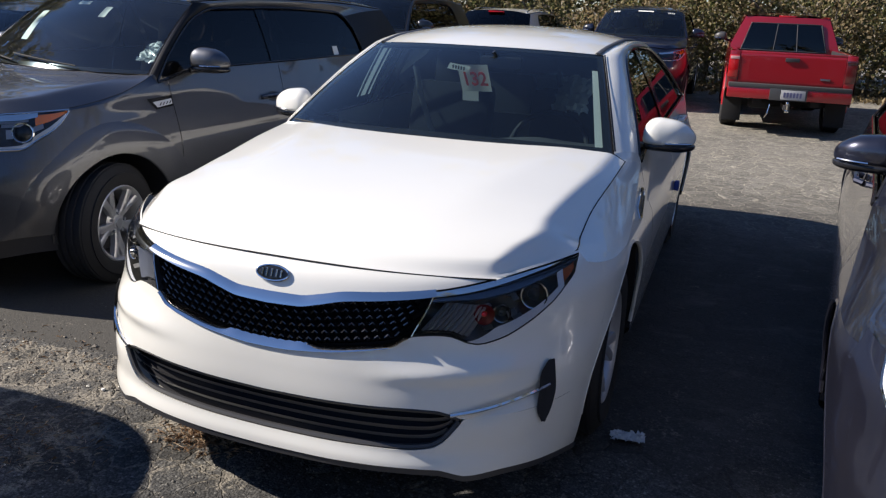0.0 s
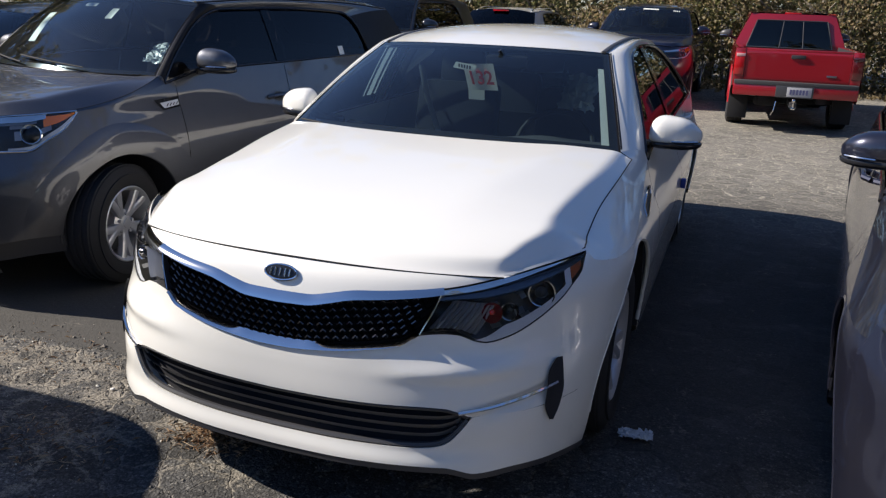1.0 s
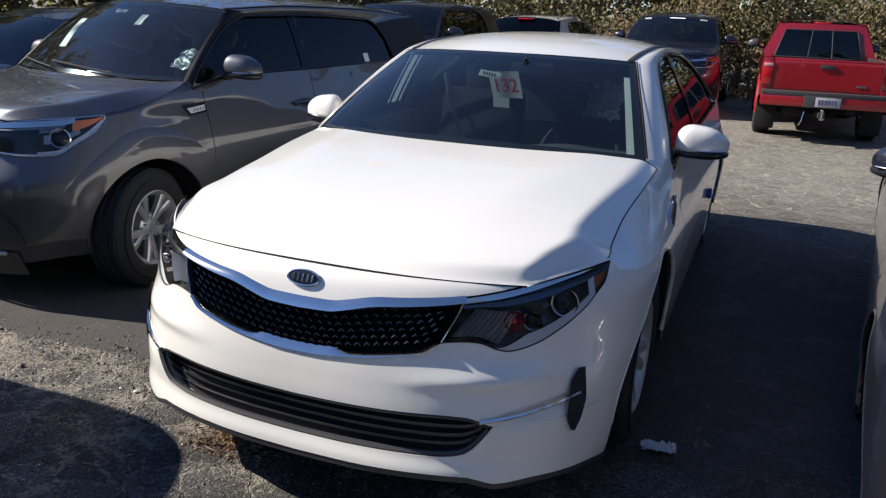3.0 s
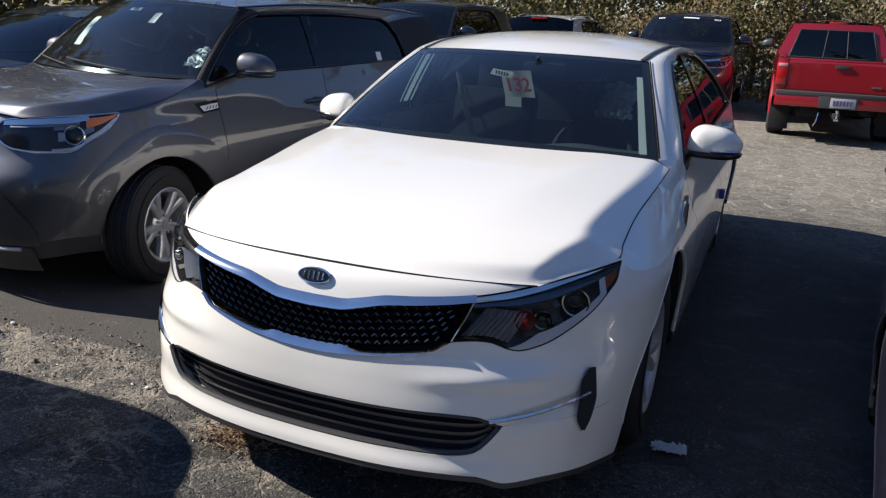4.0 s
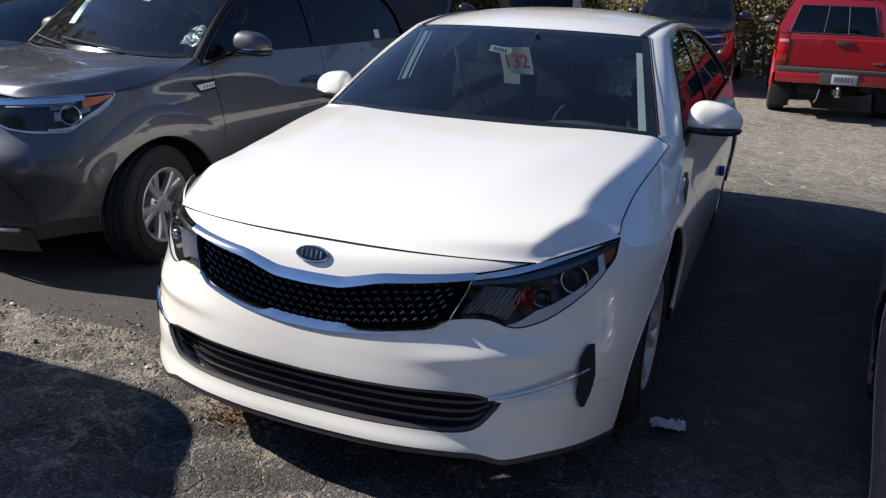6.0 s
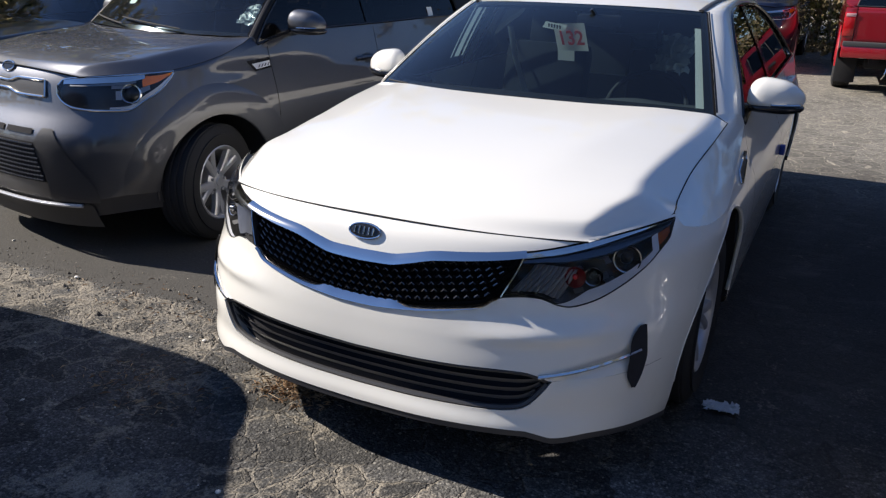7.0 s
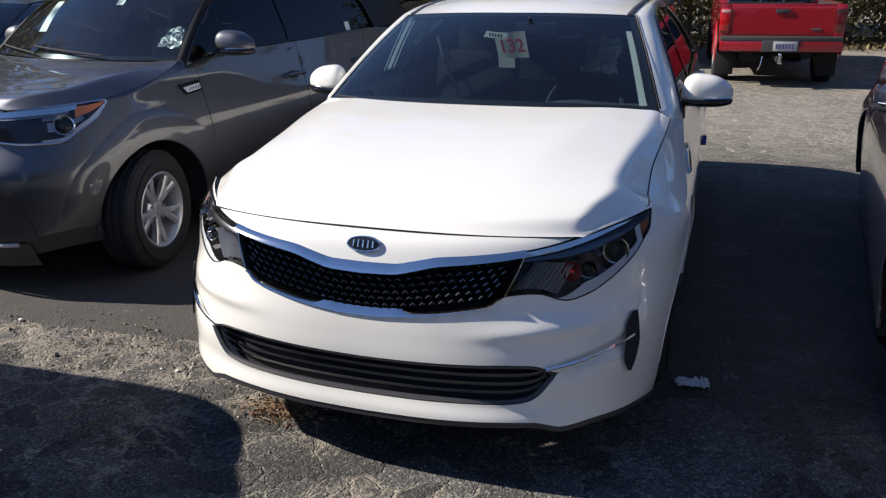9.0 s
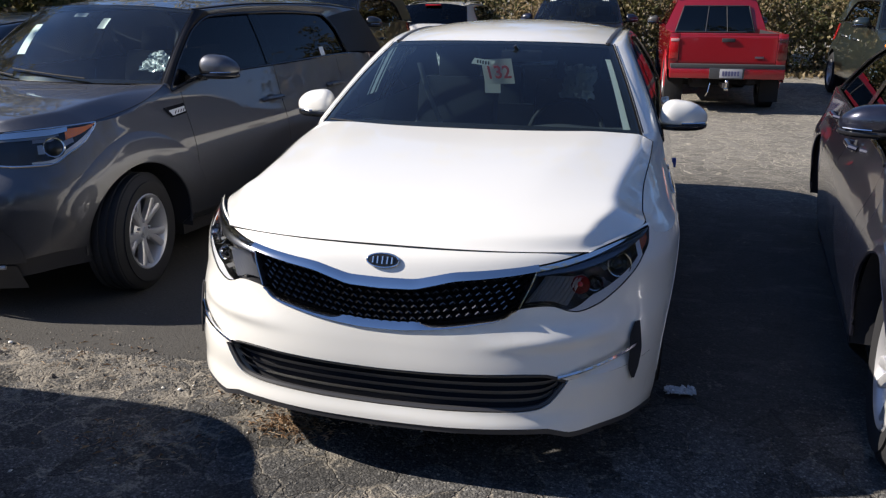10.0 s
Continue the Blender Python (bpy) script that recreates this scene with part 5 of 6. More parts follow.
# ---- the grey hatchback ----
GREY_CAR = thing("hatchback", pose(-2.836, 0.859, 0, 0, 0, -8), "metallic grey boxy hatchback with tinted windows, parked on asphalt", "car", "parked cars")
car_body(GREY_CAR, HATCH_SPEC, GREY, PRIVACY, steer=14.0, screen=DEEP_GLASS)
lamp_lo = curve((0.46, 0.838), (0.5, 0.80), (0.57, 0.778), (0.70, 0.770), (0.85, 0.772), (0.94, 0.818), (1.02, 0.856), (1.09, 0.912), (1.12, 0.944))
lamp_hi = curve((0.46, 0.880), (0.48, 0.905), (0.55, 0.920), (0.88, 0.941), (1.12, 0.949))
simple_face(GREY_CAR, HATCH_SPEC, GREY, lamp_lo, lamp_hi, (0.46, 1.118), (0.36, 0.826, 0.892), (0.41, 0.395, 0.60))
fittings(GREY_CAR, HATCH_SPEC, GREY, 0.945, 1.42, 1.155, ((2.10, 0.907), (2.96, 0.928)))
wipers(GREY_CAR, HATCH_SPEC, ((0.42, -0.35), (-0.30, -0.9)))


def grey_details(car_, p):
    s = p.shell
    # swollen arch over each wheel
    for q in (1, -1):
        for yw in (p.yf, p.yr):
            def swell(k, t):
                r = p.arch - 0.004 + 0.17 * t
                y, z = yw - r * math.cos(k), p.r + 0.01 + r * math.sin(k)
                w = q * s.w_y(y)
                return s(w, z) + s.normal(w, z) * (0.006 * math.sin(math.pi * t) ** 0.8 - 0.001 * t + 0.004 * (1 - t)) * min(1.0, 5 * math.sin(k) + 0.1)
            part("arch_flare", grid(swell, span(0.02, math.pi - 0.02, 36), span(0, 1, 10)), GREY, car_)
    # crumpled plastic seat cover, set forward into the sun, and a curled paper behind the windshield
    cover = bmesh.new()

    def heap(u, v):
        n = Vector((u * 4.1, v * 3.3, 1.7))
        return np.array((0.45 + 0.10 * u + 0.012 * noise.noise(n), 1.46 + 0.04 * v + 0.04 * noise.noise(n * 1.9), 1.185 + 0.055 * v * (1 - 0.4 * u * u) - 0.02 * u * u + 0.02 * noise.noise(n * 1.6 + Vector((3, 0, 0)))))
    grid(heap, span(-1, 1, 22), span(-1, 1, 14), cover)
    part("seat_cover", cover, SEATPLASTIC, car_, "crumpled clear plastic cover")
    part("hanging_paper", grid(lambda u, v: sheet_windshield(p, 0.12 + 0.10 * u + 0.03 * v, 0.84 - 0.17 * v) + np.array((0, 0.05 + 0.02 * math.sin(4 * u), -0.03)), span(0, 1, 6), span(0, 1, 6)), PAPER, car_)
    # chrome outline of the upper grille with its pinched middle
    top = [(w, 0.900 - 0.022 * math.exp(-(w / 0.11) ** 4)) for w in span(-0.365, 0.365, 50)]
    low = [(w, 0.820 + 0.020 * math.exp(-(w / 0.11) ** 4)) for w in span(0.375, -0.375, 50)]
    ring = [s(w, z) + 0.007 * s.normal(w, z) for w, z in top + low + top[:1]]
    part("grille_frame", tube(ring, 0.007, 6), CHROME, car_)
    # emblem
    z = 0.944
    n, c = s.normal(0, z), s(0, z)
    up = np.array((0, 0.5, 0.86))
    oval = bmesh.new()
    grid(lambda r, k: c + n * 0.006 + np.array((0.055 * r * math.cos(k), 0, 0)) + up * 0.027 * r * math.sin(k), span(0, 1, 4), span(0, 2 * math.pi, 30), oval)
    e = part("emblem", oval, GLOSS, car_)
    part("emblem_rim", tube([c + n * 0.007 + np.array((0.055 * math.cos(k), 0, 0)) + up * 0.027 * math.sin(k) for k in span(0, 2 * math.pi, 30)], 0.004, 6), CHROME, e)
    # three slots over the lower grille
    for a, b in ((-0.10, 0.10), (0.13, 0.335), (-0.335, -0.13)):
        part("bumper_slot", grid(lambda w, v: s(w, 0.636 + 0.028 * v) + 0.005 * s.normal(w, 0.65), span(a, b, 8), span(0, 1, 2)), DARK, car_)
    # dark surround that runs down into the corner
    for q in (1, -1):
        inner = curve((0.29, 0.44), (0.4, 0.425), (0.6, 0.36), (0.675, 0.40))
        outer = curve((0.29, 0.72), (0.37, 0.70), (0.5, 0.60), (0.6, 0.52), (0.675, 0.46))
        part("bumper_surround", grid(lambda t, z: s(q * (inner(z) + (outer(z) - inner(z)) * t), z) + 0.005 * s.normal(q * 0.5, z), span(0, 1, 8), span(0.30, 0.672, 16)), BLACK, car_)
    part("skid_lip", tube([s(w, 0.275 + 0.012 * abs(w)) + np.array((0, -0.012, 0)) for w in span(-0.62, 0.62, 30)], 0.011, 6), ALLOY, car_)
    part("air_dam", grid(lambda w, v: s(w, 0.275 + 0.012 * abs(w)) + np.array((0, 0.004 + 0.05 * v, -0.13 * v)), span(-0.66, 0.66, 30), span(0, 1, 4)), BLACK, car_)
    # woven lower grille
    rows, cols = 9, 34
    grille_ = part("lower_grille", grid(lambda w, v: s(w * (1 - 0.15 * v), 0.395 + 0.205 * v) + 0.005 * s.normal(w, 0.5), span(-0.41, 0.41, 20), span(0, 1, 4)), DARK, car_)
    weave = bmesh.new()
    for i in range(rows):
        for j in range(cols):
            v, w = (i + 0.5) / rows, (-0.41 + 0.82 * (j + 0.5 * (i % 2) + 0.25) / cols)
            k = 1 - 0.15 * v
            a, b = s(w * k - 0.0075, 0.395 + 0.205 * v), s(w * k + 0.0075, 0.395 + 0.205 * v)
            n = s.normal(w, 0.5)
            tube([a + n * 0.007, (a + b) / 2 + n * 0.014, b + n * 0.007], 0.0042, 5, weave)
    part("grille_weave", weave, material("grey_plastic", (0.16, 0.16, 0.16), 0.35), grille_)
    # fender badge: dark blade with a bright plate and plain bars
    for q in (1, -1):
        w0, w1 = s.w_y(1.05), s.w_y(1.228)
        blade = part("fender_badge", grid(lambda t, v: s(q * (w0 + (w1 - w0) * (t + 0.0 * v) + 0.05 * (1 - v) * (1 - t)), 0.905 + 0.058 * v + 0.012 * t) + 0.005 * s.normal(q * w0, 0.94), span(0, 1, 6), span(0, 1, 3)), GLOSS, car_)
        part("badge_plate", grid(lambda t, v: s(q * (w0 + 0.035 + (w1 - w0 - 0.042) * t + 0.025 * (1 - v) * (1 - t)), 0.915 + 0.030 * v + 0.012 * t) + 0.008 * s.normal(q * w0, 0.94), span(0, 1, 6), span(0, 1, 2)), LIGHT_BAR, blade)
        for k in range(4):
            w = w0 + 0.078 + 0.024 * k
            part("badge_bar", tube([s(q * w, 0.924 + 0.002 * k) + 0.010 * s.normal(q * w, 0.93), s(q * (w + 0.014), 0.938 + 0.002 * k) + 0.010 * s.normal(q * w, 0.93)], 0.0028, 5), INK, blade)
        # side marker seam between bumper and fender
        part("bumper_seam", tube([s(q * (1.05 + 0.10 * t), 0.725 - 0.09 * t) + 0.0008 * s.normal(q * 1.1, 0.7) for t in span(0, 1, 6)], 0.002, 5), SEAM, car_)
    # papers behind the glass
    def sticker(name, u0, u1, v0, v1, mat, d=0.012):
        o = part(name, grid(lambda u, v: sheet_windshield(p, u, v) + np.array((-0.13 * (v - v0), d, -d * 0.6)), span(u0, u1, 4), span(v0, v1, 4)), mat, car_)
        return o
    sticker("price_sheet", -0.50, -0.39, 0.28, 0.68, PAPER)
    sticker("stock_tag", -0.16, 0.0, 0.80, 0.86, PAPER)
    part("window_tag", grid(lambda y, v: side_point(p, y, 1.120 + 0.085 * v, -0.006), span(2.88, 2.94, 2), span(0, 1, 2)), PAPER, car_)


grey_details(GREY_CAR, HATCH_SPEC)

# ---- the dark sedan ----
DARK_CAR = thing("sedan", pose(2.352, -0.444, 0, 0, 0, -6.4) @ Matrix.Diagonal((1, 0.98, 1, 1)), "dark blue-grey metallic four-door sedan with silver alloy wheels", "car", "parked cars")
car_body(DARK_CAR, SEDAN_SPEC._replace(outer=0.832), NAVY)
sedan_lo = curve((0.45, 0.62), (0.64, 0.62), (0.96, 0.742), (1.03, 0.83))
sedan_hi = curve((0.45, 0.735), (0.7, 0.785), (0.85, 0.808), (1.03, 0.833))
simple_face(DARK_CAR, SEDAN_SPEC, NAVY, sedan_lo, sedan_hi, (0.46, 1.03), (0.42, 0.60, 0.72), (0.6, 0.30, 0.42))
fittings(DARK_CAR, SEDAN_SPEC, NAVY, 0.888, 1.92, 1.045, ((2.45, 0.87), (3.45, 0.89)))

# ---- cars further off ----
def far_hatch(name, m, label, coat, rack=False, spec=HATCH_SPEC, scale=(1.03, 1.06, 1.06)):
    c = thing(name, m @ Matrix.Diagonal((*scale, 1)), label, "car", "parked cars")
    car_body(c, spec, coat, PRIVACY)
    simple_face(c, spec, coat, curve((0.44, 0.76), (0.8, 0.76), (1.08, 0.86)), curve((0.44, 0.86), (0.8, 0.90), (1.08, 0.93)), (0.45, 1.06), (0.40, 0.72, 0.88), (0.5, 0.36, 0.52))
    fittings(c, spec, coat, 0.945, 1.42, 1.155, ((2.10, 0.907), (2.96, 0.928)), rack)
    tail_lamps(c, spec, 0.85, 1.10)
    return c


VAN_SPEC = HATCH_SPEC._replace(roof_end=(3.38, 3.08), roof=curve((1.45, 1.48), (1.5, 1.485), (1.8, 1.505), (2.3, 1.51), (3.32, 1.49)), roof_z=curve((1.635, 1.455), (2.3, 1.46), (2.8, 1.45), (3.22, 1.41)), back=(0.66, 3.98, 3.88, 1.10, 1.07), glass=(1.16, 3.22), pillars=(1.78, 3.05), glass_top=curve((1.16, 1.06), (1.3, 1.20), (1.6, 1.405), (1.78, 1.445), (2.5, 1.44), (2.95, 1.37), (3.12, 1.28), (3.22, 1.15)))
BLUE_SUV = far_hatch("sport_utility_vehicle", pose(-0.61, 11.9, 0, 0, 0, 0), "dark blue sport utility vehicle with roof rack and windshield sticker", BLUE, True)
WHITE_SUV = far_hatch("sport_utility_vehicle", pose(-3.70, 18.6, 0, 0, 0, 180), "white sport utility vehicle seen from behind with red brake light", CREAM, True, HATCH_SPEC, (1.03, 1.06, 0.965))
BLACK_SUV = far_hatch("sport_utility_vehicle", pose(-4.25, 8.0, 0, 0, 0, 0), "black sport utility vehicle with dark windows", BLACKCAR)
GREEN_SUV = far_hatch("sport_utility_vehicle", pose(4.73, 9.85, 0, 0, 0, 0), "dark green sport utility vehicle with bright wheels", GREEN)
SILVER_HATCH = far_hatch("minivan", pose(-2.75, -4.19, 0, 0, 0, 1), "silver minivan with rounded tailgate towards the aisle", SILVER, False, VAN_SPEC, (1.0, 1.03, 1.0))
BLACK_CAR = thing("sedan", pose(-5.35, 1.6, 0, 0, 0, -8), "black sedan with pale seats beside the hatchback", "car", "parked cars")
car_body(BLACK_CAR, SEDAN_SPEC, BLACKCAR)
simple_face(BLACK_CAR, SEDAN_SPEC, BLACKCAR, sedan_lo, sedan_hi, (0.46, 1.03), (0.42, 0.60, 0.72), (0.6, 0.30, 0.42))


def suv_extras():
    p = HATCH_SPEC
    b = bmesh.new()
    box(b, -0.16, 0.16, 3.80, 3.86, 1.485, 1.515, 0.008)
    part("high_brake_light", b, REDLENS, WHITE_SUV)
    part("windshield_sticker", grid(lambda u, v: sheet_windshield(p, u, v) + np.array((0, -0.004, 0.003)), span(-0.15, 0.25, 4), [0.86, 0.91]), PAPER, BLUE_SUV)
    for u0 in (-0.8, 0.62):
        for k in range(4):
            part("chalk_mark", grid(lambda u, v: sheet_windshield(p, u, v) + np.array((0, -0.004, 0.003)), [u0 + 0.045 * k, u0 + 0.045 * k + 0.025], [0.84, 0.90]), PAPER, BLUE_SUV)


suv_extras()


# ---- the red pickup ----
def pickup(m):
    c = thing("pickup_truck", m, "red extended-cab pickup truck with chrome hitch ball and black mud flaps", "truck", "parked cars")
    L, W = 4.8, 0.86     # tail at y = 0, nose at y = L
    side_x = curve((0.40, 0.835), (0.55, 0.86), (0.8, 0.865), (1.0, 0.85), (1.08, 0.84))
    zc = 0.37

    def low(y):
        for yw in (0.88, 3.95):
            if abs(y - yw) < 0.42:
                return zc + math.sqrt(0.42 ** 2 - (y - yw) ** 2)
        return 0.43
    cols = sorted(set(span(0.02, L - 0.3, 40) + [yw + s_ * 0.42 * math.cos(k) for yw in (0.88, 3.95) for s_ in (1,) for k in span(0.001, math.pi - 0.001, 18)] + [0.88 - 0.4203, 0.88 + 0.4203, 3.95 - 0.4203, 3.95 + 0.4203]))
    for q in (1, -1):
        part("side_panel", grid(lambda y, v: np.array((q * side_x(low(y) + (1.10 - low(y)) * v), y, low(y) + (1.10 - low(y)) * v)), cols, span(0, 1, 12)), RED, c)
        # fender flare
        flare = bmesh.new()
        grid(lambda k, v: np.array((q * (side_x(0.7) - 0.01 + 0.025 * math.sin(math.pi * v) ** 0.7), 0.88 - (0.41 + 0.07 * v) * math.cos(k), zc + (0.41 + 0.07 * v) * math.sin(k))), span(-0.1, math.pi + 0.1, 24), span(0, 1, 6), flare)
        part("fender_flare", flare, RED, c)
        part("bed_rail", grid(lambda y, v: np.array((q * (0.84 - 0.10 * v), y, 1.10 + 0.012 * math.sin(math.pi * v))), span(0.02, 2.0, 8), span(0, 1, 4)), RED, c)
        part("bed_inner", grid(lambda y, v: np.array((q * 0.74, y, 0.72 + 0.38 * v)), span(0.05, 2.0, 4), [0, 1]), BLACK, c)
        # tail light: white over red
        lamp = bmesh.new()
        box(lamp, q * 0.712 if q > 0 else -0.852, q * 0.852 if q > 0 else -0.712, -0.014, 0.05, 0.745, 1.045, 0.012)
        # the lamp away from the sun has shade put into its lens colours
        tl = part("tail_light", lamp, REDLENS if q < 0 else material("shaded_red_lens", (0.10, 0.006, 0.008), 0.2, coat=1.0), c)
        post = bmesh.new()
        box(post, min(q * 0.706, q * 0.846), max(q * 0.706, q * 0.846), -0.004, 0.06, 0.60, 1.10, 0.01)
        part("corner_post", post, RED, c)
        lw = bmesh.new()
        box(lw, q * 0.712 if q > 0 else -0.835, q * 0.835 if q > 0 else -0.712, -0.018, 0.0, 0.99, 1.03, 0.005)
        part("reversing_lens", lw, material("pink_lens", (0.75, 0.42, 0.40), 0.2, coat=1.0) if q < 0 else material("shaded_lens", (0.05, 0.012, 0.014), 0.2, coat=1.0), tl)
        flap = bmesh.new()
        box(flap, min(q * 0.58, q * 0.86), max(q * 0.58, q * 0.86), 0.38, 0.41, 0.12, 0.56, 0.01)
        part("mud_flap", flap, RUBBER, c)
        for yw in (0.88, 3.95):
            wheel(c, q * 0.86, yw, 0.37, q, 0.2, 6, width=0.24)
            part("wheel_housing", grid(lambda k, v: np.array((q * (0.5 + 0.33 * v), yw - 0.43 * math.cos(k), zc + 0.43 * math.sin(k))), span(0, math.pi, 18), [0, 1]), DARK, c)
        # cab side with two windows
        def cab(y, v):
            z = 1.10 + 0.50 * v
            return np.array((q * (0.845 - 0.19 * v - 0.02 * v * v), y, z))
        front, rear = curve((1.10, 4.02), (1.60, 3.25)), curve((1.10, 2.02), (1.58, 2.12))
        def cab_side(t, v):
            z = 1.10 + 0.48 * v
            y = rear(z) + (front(z) - rear(z)) * t
            return cab(y, (z - 1.10) / 0.50)
        part("cab_side", grid(cab_side, span(0, 1, 12), span(0, 1, 8)), RED, c)
        for a, b in ((0.06, 0.34), (0.40, 0.86)):
            part("side_window", grid(lambda t, v: cab_side(a + (b - a) * t, 0.12 + 0.72 * v) + np.array((q * 0.006, 0, 0)), span(0, 1, 6), span(0, 1, 4)), TINTED, c)
        mirror(c, q * 1.0, 3.55, 1.20, q, BLACK, 1.0)
    # tailgate with a pressed panel and a black handle
    def gate(x, v):
        z = 0.64 + 0.46 * v
        inset = 0.0
        roll = 0.02 * max(0, v - 0.93) / 0.07 + 0.025 * max(0, 0.10 - v) / 0.1
        return np.array((x, -0.004 + inset + roll, z))
    tg = part("tailgate", grid(gate, sorted(set(span(-0.70, 0.70, 30) + [-0.605, -0.595, 0.595, 0.605])), sorted(set(span(0, 1, 16) + [0.21, 0.23, 0.81, 0.83]))), RED, c)
    b = bmesh.new()
    box(b, -0.70, 0.70, 0.0, 0.05, 1.06, 1.105, 0.01)
    part("tailgate_top", b, RED, tg)
    b = bmesh.new()
    box(b, -0.095, 0.095, -0.025, 0.01, 0.985, 1.035, 0.01)
    part("tailgate_handle", b, BLACK, tg)
    # plain bars where a badge and a decal are
    b = bmesh.new()
    box(b, 0.40, 0.53, -0.014, -0.004, 0.765, 0.79, 0.004)
    part("badge", b, material("badge_silver", (0.3, 0.3, 0.32), 0.3, 1.0), tg)
    b = bmesh.new()
    for k in range(4):
        box(b, -0.62 + 0.075 * k, -0.56 + 0.075 * k, 0.003, 0.007, 0.79, 0.80 + 0.02 * (k % 2))
    part("decal", b, material("faded_decal", (0.45, 0.2, 0.2), 0.5), tg, smooth=False)
    b = bmesh.new()
    box(b, -0.84, 0.84, -0.002, 0.05, 0.60, 0.645, 0.01)
    part("rear_valance", b, RED, c)
    # step bumper: red with a dark top pad and a steel plate holder
    b = bmesh.new()
    box(b, -0.83, 0.83, -0.16, 0.02, 0.485, 0.645, 0.03)
    bp = part("rear_bumper", b, RED, c)
    b = bmesh.new()
    box(b, -0.82, 0.82, -0.165, 0.0, 0.630, 0.685, 0.012)
    part("step_pad", b, material("grey_pad", (0.04, 0.04, 0.042), 0.6), bp)
    b = bmesh.new()
    box(b, -0.25, 0.25, -0.172, -0.15, 0.485, 0.640, 0.008)
    part("plate_holder", b, material("steel", (0.09, 0.09, 0.095), 0.45, 0.6), bp)
    b = bmesh.new()
    box(b, -0.10, 0.225, -0.182, -0.174, 0.500, 0.625, 0.006)
    plate = part("number_plate", b, material("dull_plate", (0.38, 0.38, 0.40), 0.6), bp)
    for k in range(6):
        b = bmesh.new()
        box(b, -0.065 + 0.043 * k, -0.038 + 0.043 * k, -0.186, -0.183, 0.530, 0.595)
        part("plate_bar", b, material("plate_ink", (0.1, 0.1, 0.2), 0.6), plate, smooth=False)
    b = bmesh.new()
    box(b, -0.045, 0.045, -0.22, 0.3, 0.36, 0.43, 0.008)
    hitch = part("hitch_receiver", b, BLACK, c)
    b = tube([(0, -0.26, 0.37), (0, -0.26, 0.40), (0, -0.26, 0.43)], 0.014, 8)
    t = bmesh.new()
    bmesh.ops.create_uvsphere(t, u_segments=14, v_segments=10, radius=0.026, matrix=Matrix.Translation((0, -0.26, 0.455)))
    merge(b, t)
    box(b, -0.03, 0.03, -0.29, -0.2, 0.34, 0.37, 0.006)
    part("hitch_ball", b, CHROME, hitch)
    part("safety_chain", tube([(-0.22, -0.1, 0.42), (-0.24, -0.13, 0.30), (-0.27, -0.1, 0.24), (-0.22, 0.1, 0.28)], 0.008, 6), CHROME, hitch)
    # bed floor, chassis, cab back, roof, front
    b = bmesh.new()
    box(b, -0.76, 0.76, 0.03, 2.0, 0.66, 0.72)
    box(b, -0.45, -0.33, 0.05, 4.4, 0.40, 0.55)
    box(b, 0.33, 0.45, 0.05, 4.4, 0.40, 0.55)
    box(b, -0.6, 0.6, 0.92, 1.08, 0.30, 0.44, 0.05)
    part("chassis", b, DARK, c, smooth=False)
    b = bmesh.new()
    box(b, -0.5, -0.2, 0.25, 0.9, 0.32, 0.46, 0.05)
    part("spare_wheel", b, RUBBER, c)
    def cab_back(x, v):
        z = 0.72 + 0.84 * v
        k = 0.845 - 0.21 * max(0, (z - 1.10)) / 0.48
        return np.array((x * k, 2.02 + 0.10 * max(0, z - 1.10) / 0.48 - 0.03 * (1 - x * x), z))
    part("cab_back", grid(cab_back, span(-1, 1, 16), span(0, 1, 12)), RED, c)
    part("rear_window", grid(lambda x, v: cab_back(x * 0.77, 0.405 + 0.475 * v) + np.array((0, -0.012, 0)), span(-1, 1, 12), span(0, 1, 4)), TINTED, c)
    part("window_backing", grid(lambda x, v: cab_back(x * 0.77, 0.405 + 0.475 * v) + np.array((0, -0.004, 0)), span(-1, 1, 12), span(0, 1, 4)), DARK, c)
    for x in (-0.18, 0.25):
        part("window_divider", tube([cab_back(x, 0.405) + np.array((0, -0.016, 0)), cab_back(x, 0.88) + np.array((0, -0.016, 0))], 0.009, 6), BLACK, c)
    edge = [cab_back(x * 0.78, 0.40) for x in span(-1, 1, 10)] + [cab_back(x * 0.78, 0.885) for x in span(1, -1, 10)]
    part("window_seal", tube([q + np.array((0, -0.012, 0)) for q in edge + edge[:1]], 0.011, 6), BLACK, c)
    part("roof", grid(lambda x, v: np.array((x * (0.64 - 0.01 * v), 2.10 + 1.15 * v + 0.0 * x, 1.56 + 0.045 * math.sin(math.pi * (0.25 + 0.6 * v)) * (1 - x * x) + 0.015 * (1 - abs(x) ** 3))), span(-1, 1, 14), span(0, 1, 10)), RED, c)
    b = bmesh.new()
    box(b, -0.13, 0.13, 2.085, 2.13, 1.555, 1.585, 0.008)
    part("high_brake_light", b, REDLENS, c)
    part("windshield", grid(lambda x, v: np.array((x * (0.74 - 0.11 * v), 4.02 - 0.78 * v, 1.10 + 0.48 * v)), span(-1, 1, 10), span(0, 1, 6)), TINTED, c)
    part("hood", grid(lambda x, v: np.array((x * 0.84, 4.0 + 0.78 * v, 1.10 - 0.10 * v * v + 0.03 * (1 - x * x))), span(-1, 1, 12), span(0, 1, 8)), RED, c)
    b = bmesh.new()
    box(b, -0.85, 0.85, 4.50, 4.80, 0.45, 1.0, 0.06)
    part("front_end", b, RED, c)
    return c


RED_TRUCK = pickup(pose(1.80, 10.08, 0, 0, 0, 2.0) @ Matrix.Diagonal((0.94, 0.97, 1, 1)))


